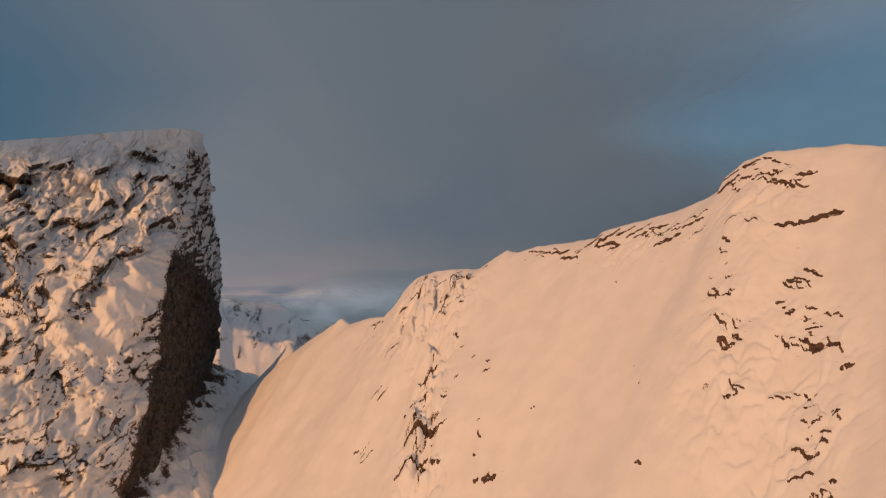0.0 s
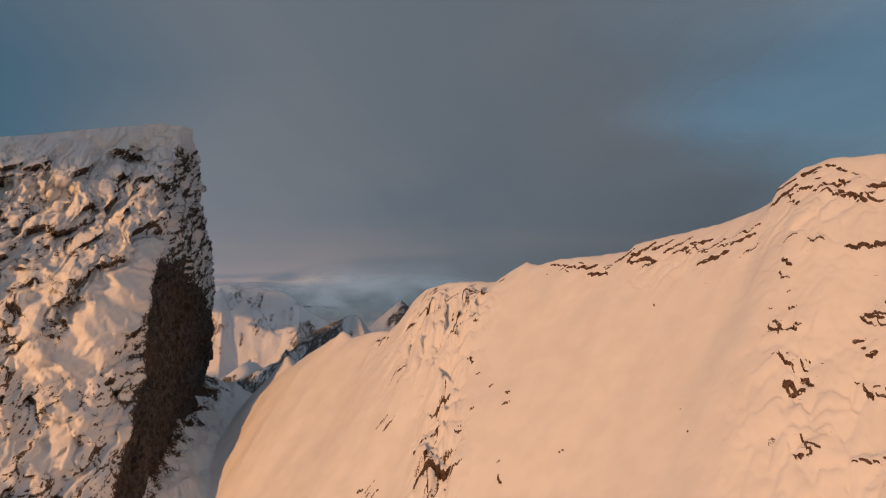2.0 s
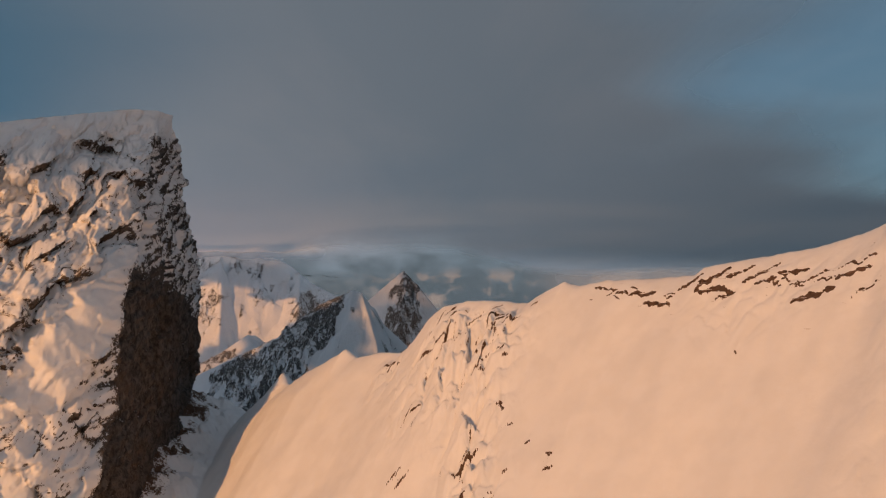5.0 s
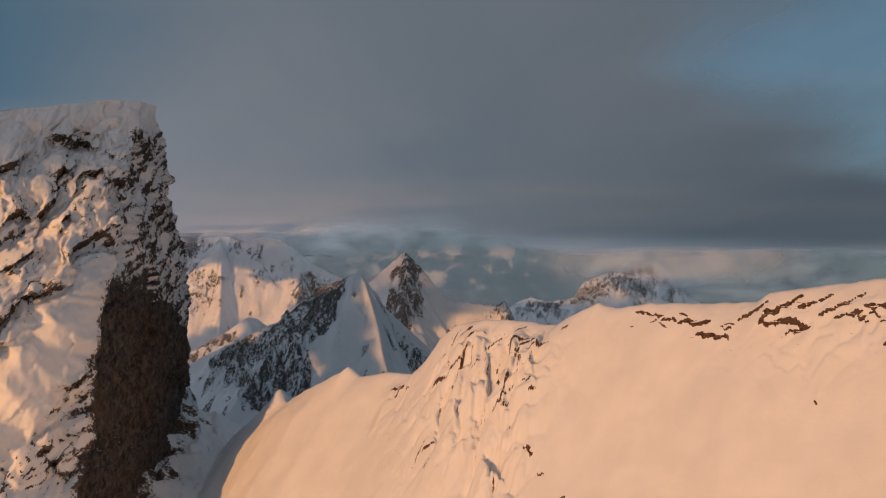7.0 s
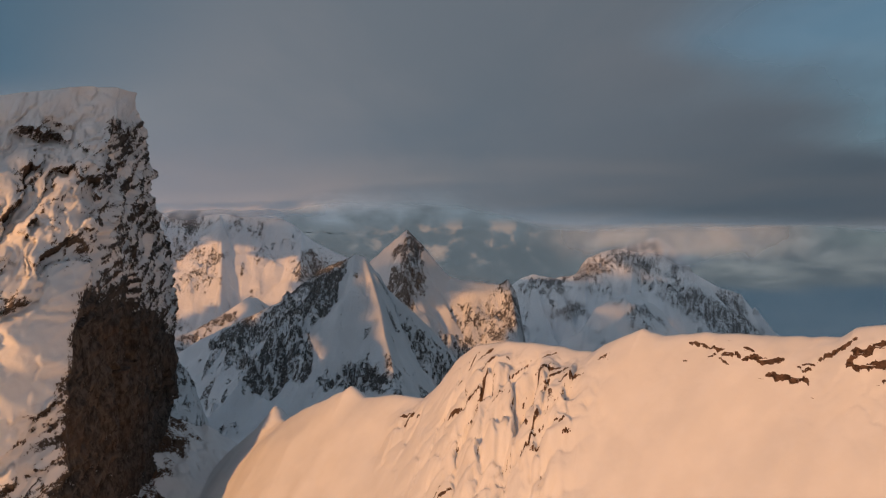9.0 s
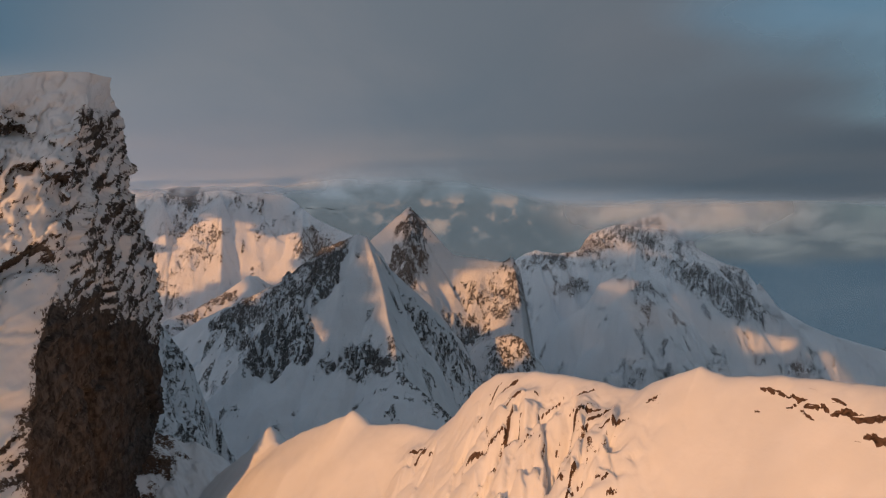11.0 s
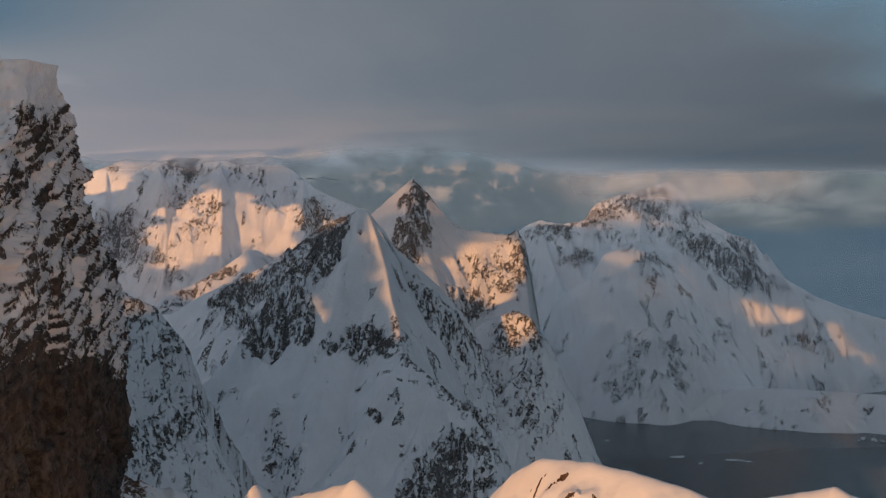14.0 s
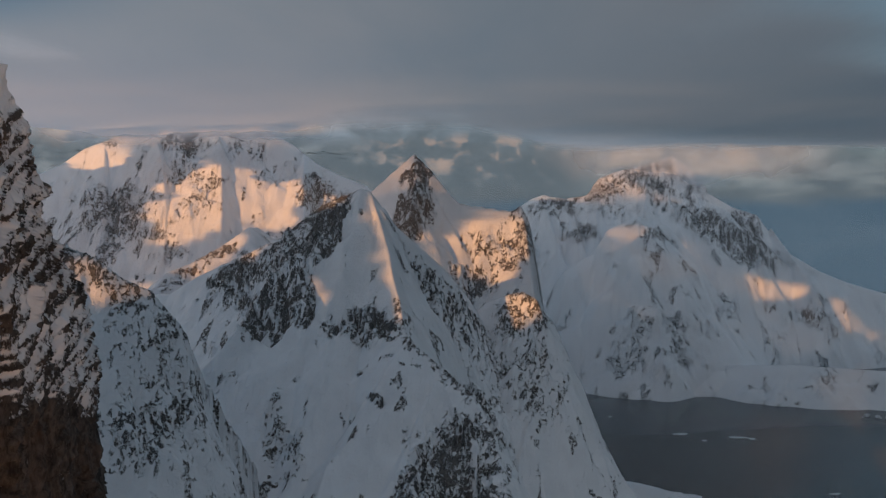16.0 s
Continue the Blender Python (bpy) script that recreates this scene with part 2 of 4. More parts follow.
# bands of rock ledges on the slope: from and to (metres along the crest, down from it), spread across, how many, length, thickness, tilt
BANDS = [(86, 3.0, 103, 7, 1.5, 22, 3.4, 0.5, 7), (91, 12.5, 106, 14.0, 0.5, 4, 6.5, 0.75, 4), (58, 3.6, 83, 7.6, 1.0, 18, 4.2, 0.45, -3), (34, 3.0, 58, 4.6, 0.8, 15, 3.8, 0.42, -2), (91, 18, 102, 33, 2.6, 26, 2.2, 0.36, 15),
         (105, 22, 119, 39, 4.0, 44, 2.6, 0.38, 12), (22, 23, 36, 37, 3.0, 12, 3.0, 0.6, -28), (-6, 4, 21, 10, 2.4, 20, 2.4, 0.4, -48), (10, 4, 17, 16, 2.0, 12, 2.0, 0.42, -65), (2, 17, 14, 34, 2.2, 10, 2.2, 0.34, -40),
         (48, 34, 56, 38, 1.4, 4, 2.8, 0.7, -3), (-21, 4, -15, 6, 0.8, 5, 1.8, 0.4, -40), (36, 22, 46, 30, 1.6, 5, 1.6, 0.45, -4), (24, 30, 40, 39, 1.2, 5, 4.0, 0.9, -18), (20, 10, 34, 26, 5.0, 7, 1.0, 0.35, -20),
         (60, 20, 90, 34, 5.0, 6, 0.9, 0.3, -2)]


def spread_ledges():
    rng, found = random.Random(12), []
    for s0, d0, s1, d1, across, count, length, thick, tilt in BANDS:
        for k in range(count):
            t = (k + rng.uniform(-0.6, 0.6)) / max(count - 1, 1)
            size = length * rng.choice((0.4, 0.55, 0.75, 1.0, 1.3, 1.7))
            found.append((s0 + (s1 - s0) * t, max(d0 + (d1 - d0) * t + rng.gauss(0, across), 2.4), size,
                          thick * rng.uniform(0.35, 0.95) * (size / length) ** 0.4, tilt + rng.gauss(0, 8 + 0.3 * abs(tilt)), rng.uniform(-0.10, 0.16)))
    return found


LEDGES = spread_ledges()


def zone(s, d, cs, cd, rs, rd):
    return np.exp(-(((s - cs) / rs) ** 2 + ((d - cd) / rd) ** 2))


def slope_surface(s, d):
    """Height of the snow ridge and its bare rock, by metres along the crest and down from it."""
    even = np.arange(-160, 251, 1.0)
    mean = np.convolve(np.pad(np.interp(even, crest_s, crest_z), 14, mode="edge"), np.hanning(31)[1:-1] / np.hanning(31).sum(), "valid")
    sharp, blunt = np.interp(s, crest_s, crest_z), np.interp(s, even, mean)
    top = sharp + (blunt - sharp) * smooth(d, 0.3, 7)
    low = np.maximum(d, 0)
    bend = np.sqrt(low * low + 2.2) - 1.48
    drop = 1.16 * bend + 0.0065 * (bend / (1 + (bend / 52) ** 8) ** 0.125) ** 2
    back = np.minimum(d, 0)
    drop = drop + 1.0 * (np.sqrt(back * back + 1.0) - 1.0)
    away = smooth(np.abs(d), 0.5, 9)
    # ribs and flutes under the brow
    rib = zone(s, d, 6, 9, 13, 9) + np.exp(-((s - 3 - 0.85 * d) / 6.5) ** 2) * smooth(d, 6, 12) * smooth(d, 52, 38) + 0.5 * zone(s, d, -19, 5, 5, 5)
    lean_s, lean_d = s - 0.55 * d + fbm(s, d, 7, 3, 24) * 1.4, d * 0.5 + fbm(s, d, 7, 3, 26) * 1.0
    pillar = facets(lean_s, lean_d, 4.6, 15, 2.2) * 2.2 + facets(lean_s + 3, lean_d * 1.5, 2.2, 17, 2.2) * 0.8 + ridged(lean_s, lean_d, 7.0, 3, 11) * 1.5 + np.sqrt(cells(s + 0.4 * d, d + fbm(s, d, 5, 3, 27) * 1.5, 5.2, 19)) * 2.6
    broken = 0.9 * zone(s, d, 99, 30, 9, 10) + 0.9 * zone(s, d, 94, 8, 9, 7) + 0.9 * zone(s, d, 113, 37, 10, 9) + 0.6 * zone(s, d, 66, 6, 12, 4)
    z = top - drop + away * (fbm(s, d * 0.6, 34, 3, 3) * 2.9 + fbm(s, d * 0.7, 9, 3, 5) * 0.45 + fbm(s - 0.45 * d, d * 0.2, 5.0, 3, 7) * 0.16)
    bend_s, bend_d = s + fbm(s, d, 6, 3, 24) * 2.0, d + fbm(s, d, 6, 3, 26) * 1.6
    lump = cells(bend_s, bend_d * 1.5, 3.4, 21)
    rib_lump = cells(lean_s, lean_d, 4.6, 15)
    below = smooth(d, 0.8, 6.5)
    z = z + below * (np.minimum(rib, 1) * (pillar + np.sqrt(rib_lump) * 1.3 - 0.6) + np.minimum(broken, 1) * (np.sqrt(lump) * 1.0 - 0.4 + facets(bend_s, bend_d * 1.5, 3.4, 21, 1.4) * 0.6 + fbm(s, d, 4, 3, 23) * 0.5))
    z = z + 0.16 * fbm(s, d, 3.2, 3, 31) * (1 - away)
    # the snow fan that runs up to the foot of the tower
    x, y = RIDGE_AT[0] + RIDGE_ALONG[0] * s + RIDGE_DOWN[0] * d, RIDGE_AT[1] + RIDGE_ALONG[1] * s + RIDGE_DOWN[1] * d
    fan = 424 + 0.44 * (np.minimum(y, 306) - 227) - 0.9 * np.maximum(y - 306, 0) - 0.42 * np.maximum(x + 77, -12) + fbm(x, y, 9, 4, 34) * 1.5 + facets(x, y, 3.0, 36, 1.8) * 0.8
    fan = fan - 3.0 * np.maximum(x + 52, 0)
    over = smooth(fan - z, -1.2, 1.2) * smooth(y, 120, 150)
    z = z + over * np.maximum(fan - z, 0)
    patch = fbm(s, d, 5.0, 4, 41)
    rock = 0.02 + np.minimum(rib, 1) * smooth(rib_lump, 0.10, 0.0) * (0.30 + 0.6 * patch) * below
    rock = rock + np.minimum(broken, 1) * smooth(lump, 0.12, 0.02) * (0.15 + 0.6 * patch) * below
    rock = rock + over * np.clip(0.46 + 0.36 * fbm(x, y, 5, 4, 38), 0, 0.75) * smooth(x + 2 * fbm(x, y, 6, 3, 40), -69, -74)
    # ledges: the snow builds out and breaks off over bare rock
    shape = z.shape
    z, rock, s1, d1 = z.ravel().copy(), rock.ravel().copy(), s.ravel(), d.ravel()
    order = np.argsort(s1, kind="stable")
    sorted_s = s1[order]
    for k, (cs, cd, size, thick, turn, bow) in enumerate(LEDGES):
        low_i, high_i = np.searchsorted(sorted_s, (cs - size, cs + size))
        pick = order[low_i:high_i]
        pick = pick[np.abs(d1[pick] - cd) < size + 3]
        c, q = cos(radians(turn)), sin(radians(turn))
        u, v = (s1[pick] - cs) * c + (d1[pick] - cd) * q, (d1[pick] - cd) * c - (s1[pick] - cs) * q
        off = v - bow * u * u / size - perlin(u / 1.4, u * 0 + k, 91) * 0.35 - perlin(u / 0.5, u * 0 + k, 92) * 0.14
        along = np.clip(1.15 - np.abs(2 * u / size) ** 2.2, 0, 1) * (0.75 + 0.6 * perlin(u / 0.9, u * 0 + k, 93))
        z[pick] += 0.75 * thick * along * smooth(off, -0.9 - 0.35 * size, -0.05) * smooth(off, 0.40, 0.0)
        reach = thick * (0.25 + 0.75 * along)
        rock[pick] = np.maximum(rock[pick], 0.95 * smooth(along, 0.12, 0.4) * smooth(off, -0.16, 0.04) * smooth(off, reach + 0.14, reach - 0.12))
    z, rock = z.reshape(shape), rock.reshape(shape)
    return np.maximum(z, 300 + 0.02 * z), rock


def snow_ridge():
    s = np.concatenate([np.arange(-150, -120, 1.0), np.arange(-120, -25, 0.55), np.arange(-25, 121, 0.27), np.arange(121, 241, 2.0)])
    d = np.concatenate([np.arange(-120, -14, 3.0), np.arange(-14, 1, 0.4), np.arange(1, 42, 0.21), np.arange(42, 80, 0.45), np.arange(80, 210, 2.5)])
    S, D = np.meshgrid(s, d)
    Z, rock = slope_surface(S, D)
    steep = np.hypot(np.gradient(Z, d, axis=0), np.gradient(Z, s, axis=1))
    rock = rock + 0.22 * smooth(steep, 2.6, 4.2) * smooth(np.abs(D - 28), 34, 26) * (np.abs(S - 20) < 99)
    X = RIDGE_AT[0] + RIDGE_ALONG[0] * S + RIDGE_DOWN[0] * D
    Y = RIDGE_AT[1] + RIDGE_ALONG[1] * S + RIDGE_DOWN[1] * D
    base = tagged(new("snow_ridge"), "steep snow-covered mountain ridge glowing orange in low sun", "snow slope")
    base.location = (0, 200, 300)
    sheet("snow_slope", X, Y - 200, Z - 300, rock, slope_snow).parent = base
    return base


def ledge_mesh(seed):
    """A broken slab of rock, a metre long, with snow lying on its top."""
    bm = bmesh.new()
    bmesh.ops.create_icosphere(bm, subdivisions=3, radius=1.0)
    rng = random.Random(seed)
    cuts = [(Vector((rng.uniform(-1, 1), rng.uniform(-1, 1), rng.uniform(-0.8, 1))).normalized(), rng.uniform(0.5, 0.85)) for _ in range(11)]
    for v in bm.verts:
        for normal, depth in cuts:
            beyond = v.co.dot(normal) - depth
            if beyond > 0:
                v.co -= normal * beyond
        v.co *= 1 + 0.16 * noise.noise(v.co * 3.1 + Vector((seed * 7.0, 0, 0)))
        v.co = Vector((v.co.x * 0.56, v.co.y * 0.34, v.co.z * 0.20 * (1 + 0.5 * v.co.x * rng.choice((-1, 1)))))
    mesh = bpy.data.meshes.new("rock_ledge")
    bm.to_mesh(mesh)
    bare = [0.8 if v.normal.z < 0.75 else 0.3 for v in mesh.vertices]
    bm.free()
    mesh.attributes.new("rock", "FLOAT", "POINT").data.foreach_set("value", bare)
    mesh.materials.append(ledge_rock)
    return mesh


def rock_ledges(ridge):
    rng = random.Random(5)
    meshes = [ledge_mesh(k) for k in range(9)]
    places = []
    for s, d, size, thick, turn, _ in LEDGES:
        if rng.random() < 0.6:
            places.append((s + rng.uniform(-0.3, 0.3) * size, d + 0.3 * thick, size * rng.uniform(0.3, 0.6), turn, thick))
        places.append((s + rng.uniform(-0.8, 0.8) * size, d + rng.uniform(-0.3, 0.5) * size, size * rng.uniform(0.10, 0.22), turn + rng.uniform(-30, 30), 0.4 * thick))
    where = np.array(places)
    height, _ = slope_surface(where[:, 0], where[:, 1])
    for (s, d, size, turn, thick), z in zip(places, height):
        x = RIDGE_AT[0] + RIDGE_ALONG[0] * s + RIDGE_DOWN[0] * d
        y = RIDGE_AT[1] + RIDGE_ALONG[1] * s + RIDGE_DOWN[1] * d
        up = Vector((RIDGE_DOWN[0] * 0.38, RIDGE_DOWN[1] * 0.38, 0.92))
        side = Vector((*RIDGE_ALONG, 0))
        out = up.cross(side)
        turned = Matrix((side, out, up)).transposed().to_4x4()
        ob = new("rock_ledge", rng.choice(meshes))
        ob.parent = ridge
        ob.matrix_basis = (Matrix.Translation((x, y - 200, z - 300 - 0.10 * thick)) @ turned @ pose(0, 0, 0, rng.uniform(-12, 12), 0, 0.8 * turn + rng.uniform(-12, 12))
                           @ Matrix.Diagonal((size * 0.9, thick * 0.9, thick * 1.0, 1)))


rock_ledges(snow_ridge())


# ---- the rock tower beside it ----
# by height: y of the front face at the corner, how far the face swings forward to the west, y of the tower's back edge
FRONT = [(360, 200), (425, 222), (444, 236), (458, 245), (470, 245), (483, 247), (497, 257), (511, 263), (531, 273)]
SWING = [(360, 0.8), (450, 0.75), (490, 0.6), (511, 0.4), (531, 0.25)]
BACK = [(360, 304), (440, 303), (460, 302.5), (483, 303), (500, 297), (512, 285), (531, 278)]
# height of the rim, by x
RIM = [(-200, 503), (-126, 521.6), (-113, 524.4), (-95, 528.8), (-82, 531.8), (-76, 532.4), (-60, 532.4)]


def rock_tower():
    def at(knots, v):
        a, b = np.array(knots).T
        return np.interp(v, a, b)
    w = np.concatenate([np.linspace(0, 0.7, 360), np.linspace(0.7, 1, 160)[1:], 1 + np.linspace(0.01, 1, 50) ** 1.5])
    v = np.concatenate([np.linspace(0, 1, 420), 1 + np.linspace(0.005, 1, 80) ** 1.8])
    W, V = np.meshgrid(w, v)
    x_front = -165 + 89 * np.minimum(W / 0.7, 1) ** 0.85
    Z = 360 + (at(RIM, x_front) - 360) * np.minimum(V, 1)
    corner, back = at(FRONT, Z), at(BACK, Z)
    side = np.clip((W - 0.7) / 0.3, 0, 1)
    X = x_front - 0.6 + 0.035 * (Z - 495) * side - 2.3 * smooth(Z, 492, 522) - 1.5 * np.exp(-(side * (back - corner) / 7) ** 2)
    Y = corner + at(SWING, Z) * 0.85 * (x_front + 76) - (9 - 5 * smooth(Z, 480, 515)) * (1 - np.exp((x_front + 76) / 4)) + side * (back - corner)
    on_front = smooth(0.7 - W, -0.008, 0.012)
    run = np.where(W < 0.7, x_front * 1.2, -76 * 1.2 + side * (back - corner))  # metres along the wall
    # broken relief: rounded snow-covered bulges below, split blocks above
    soft_top = 1 - 0.7 * smooth(V, 0.94, 0.99)
    warp, weft = fbm(run, Z, 16, 3, 60) * 5, fbm(run, Z, 13, 3, 62) * 4
    warp, weft = warp + fbm(run, Z, 5, 3, 58) * 1.6, weft + fbm(run, Z, 5, 3, 59) * 1.6
    lay, rise = 0.62 * (run + warp) + 0.78 * (Z + weft), 0.62 * (Z + weft) - 0.78 * (run + warp)
    blocks = facets(lay * 0.62, rise, 10.0, 61, 2.6) * 3.8 + facets(lay * 0.7 + 40, rise, 4.8, 65, 2.8) * 2.9 + facets(lay, rise + 9, 2.3, 66, 2.6) * 1.3
    blocks = blocks + 1.1 * np.minimum(cells(lay * 0.62, rise, 10.0, 61), 0.25) * 4 + 0.5 * np.minimum(cells(lay * 0.7 + 40, rise, 4.8, 65), 0.2) * 5
    bulge = (0.5 - np.abs(fbm(run + 0.7 * Z, Z * 0.8 - 0.2 * run, 19, 4, 67, 0.42))) * 5.0 + fbm(run, Z, 6, 4, 69) * 0.6
    high = smooth(Z + 0.25 * (run + 92), 455, 488)
    tongue = np.exp(-(((run + 100 - 0.45 * (Z - 470)) / 7) ** 2 + ((Z - 474) / 20) ** 2) ** 2)
    crag = blocks * (0.60 + 0.10 * high) * (1 - 0.75 * tongue) + bulge * (1.0 - 0.4 * high) - 1.6 + 2.2 * tongue
    gully = -3.5 * np.exp(-((run + 108 - 0.35 * (Z - 500) + 5 * perlin(Z / 14, Z * 0 + 0.5, 5)) / 4.0) ** 2) * smooth(Z, 468, 490)
    slash = ridged((Z - 1.1 * run) * 0.67, (run + 0.9 * Z) * 0.22, 3.0, 4, 75, 0.6) * 0.45 + fbm((Z - 1.1 * run) * 0.8, (run + Z) * 0.30, 1.6, 5, 88, 0.65) * 0.6 + fbm(run, Z, 7, 3, 89) * 0.35
    wall = facets(run + 0.5 * Z, Z * 0.35, 7.5, 71, 2.0) * 1.6 + fbm(run * 1.3, Z * 0.3, 8, 6, 73, 0.6) * 1.2 + ridged((Z - 1.1 * run) * 0.67, (run + 0.9 * Z) * 0.22, 3.0, 4, 75, 0.6) * 0.9
    out = soft_top * (on_front * (crag + gully) + (1 - on_front) * wall)
    def slopes(field):
        down = np.gradient(field, axis=0) / np.maximum(np.abs(np.gradient(Z, axis=0)), 0.05)
        across = np.gradient(field, axis=1) / np.maximum(np.abs(np.gradient(run, axis=1)), 0.05)
        return down, across

    def blurred(field, times):
        for _ in range(times):
            field = np.pad(field, 1, mode="edge")
            field = (field[:-2] + field[1:-1] * 2 + field[2:]) / 4
            field = (field[:, :-2] + field[:, 1:-1] * 2 + field[:, 2:]) / 4
        return field

    lift, turn_away = slopes(blurred(out, 3))
    steep = smooth(lift, -0.9, 0.9)  # 1 where the face leans out
    # snow fills the hollows and rounds all but the overhangs
    plaster = on_front * (1 - 0.75 * high) * (1 - smooth(lift, 0.1, 0.7))
    out = out + plaster * (blurred(out, 6) - out) * 0.6
    out = out + on_front * soft_top * (1 - 0.8 * tongue) * (facets(lay * 0.9 + 7, rise, 1.7, 68, 2.4) * 0.40 + fbm(run, Z, 2.2, 3, 70) * 0.22)
    X = X + out * (0.45 * on_front + 1.0 * (1 - on_front))
    Y = Y - out * 0.87 * on_front
    over, round_back = np.maximum(V - 1, 0), np.maximum(W - 1, 0)
    X = X - 190 * over - 90 * round_back
    Y = Y + 40 * over * on_front + 22 * round_back
    Z = Z + 1.3 * np.sqrt(np.minimum(over * 40, 1)) - 75 * over + np.minimum(over * 12, 1) * (fbm(Y, X, 14, 3, 79) * 0.7 + fbm(Y, X, 5, 3, 80) * 0.4)
    n = fbm(run, Z, 9, 4, 81)
    brink = smooth(run, -108, -93) * smooth(Z, 440, 462)
    bare_front = 0.13 - 0.05 * high + 0.42 * smooth(lift, 0.30, 1.3) * smooth(n, -0.9, 0.1) + 0.16 * smooth(-turn_away, 0.35, 1.2) * high + 0.16 * n
    bare_front = bare_front + brink * (0.07 + 0.3 * slash) + 0.10 * smooth(run, -116, -132) * smooth(Z, 462, 476) * smooth(Z, 516, 504) * (1 + slash) - 0.3 * tongue
    joint = np.minimum(cells(lay * 0.7 + 40, rise, 4.8, 65), 1.6 * cells(lay, rise + 9, 2.3, 66))
    bare_front = bare_front + (0.56 - 0.18 * high) * smooth(joint, 0.16, 0.0) * smooth(n, -0.7, 0.5) * (1 - 0.8 * tongue)
    rock = on_front * bare_front
    dark_line = 491 - 0.18 * (Y - 245) + 4 * fbm(Y, Y * 0 + 3, 14, 3, 85)
    low = smooth(Z, dark_line + 3.0, dark_line - 2.0)
    upper = 0.39 + 0.12 * steep + 0.66 * slash
    rock = rock + (1 - on_front) * (low * (0.96 + 0.22 * slash) + (1 - low) * upper)
    rock = rock * (1 - smooth(V + 0.012 * n, 0.945, 0.985)) - 0.4 * over
    base = tagged(new("rock_tower"), "sheer rock tower with snow-plastered front and dark bare side wall", "cliff")
    base.location = (-110, 220, 360)
    top, turn = int(np.searchsorted(v, 1.0)), int(np.searchsorted(w, 0.7))
    for name, rows, cols, label in (("front_face", slice(0, top + 1), slice(0, turn + 1), "snow-plastered cracked rock face"),
                                    ("side_wall", slice(0, top + 1), slice(turn, None), "dark brown bare rock wall, snow-streaked above"),
                                    ("snow_cap", slice(top, None), slice(None), "rounded snow cap")):
        ob = sheet(name, X[rows, cols] + 110, Y[rows, cols] - 220, Z[rows, cols] - 360, rock[rows, cols], wall_rock if name == "side_wall" else cliff_rock)
        ob.parent, ob["label"] = base, label


rock_tower()


# ---- mountains built on their ridge lines ----
def ridge_field(X, Y, ridges):
    """The highest of all ridge flanks: height, metres from the ridge line, metres along it, and which ridge."""
    H = np.full_like(X, -1e4)
    D, S, K = np.zeros_like(X), np.zeros_like(X), np.zeros_like(X)
    for k, (points, left, right) in enumerate(ridges):
        run = 0.0
        for (x0, y0, z0), (x1, y1, z1) in zip(points, points[1:]):
            dx, dy = x1 - x0, y1 - y0
            length = math.hypot(dx, dy) or 1e-6
            t = ((X - x0) * dx + (Y - y0) * dy) / length ** 2
            past = np.maximum(np.maximum(t - 1, -t), 0) * length
            t = np.clip(t, 0, 1)
            ox, oy = X - x0 - t * dx, Y - y0 - t * dy
            d = np.hypot(ox, oy)
            flank = np.where(dx * oy - dy * ox > 0, left, right)
            h = z0 + (z1 - z0) * t - flank * d - 0.7 * past
            use = h > H
            H, D, S, K = np.where(use, h, H), np.where(use, d, D), np.where(use, run + t * length + 300 * k, S), np.where(use, k, K)
            run += length
    return H, D, S, K


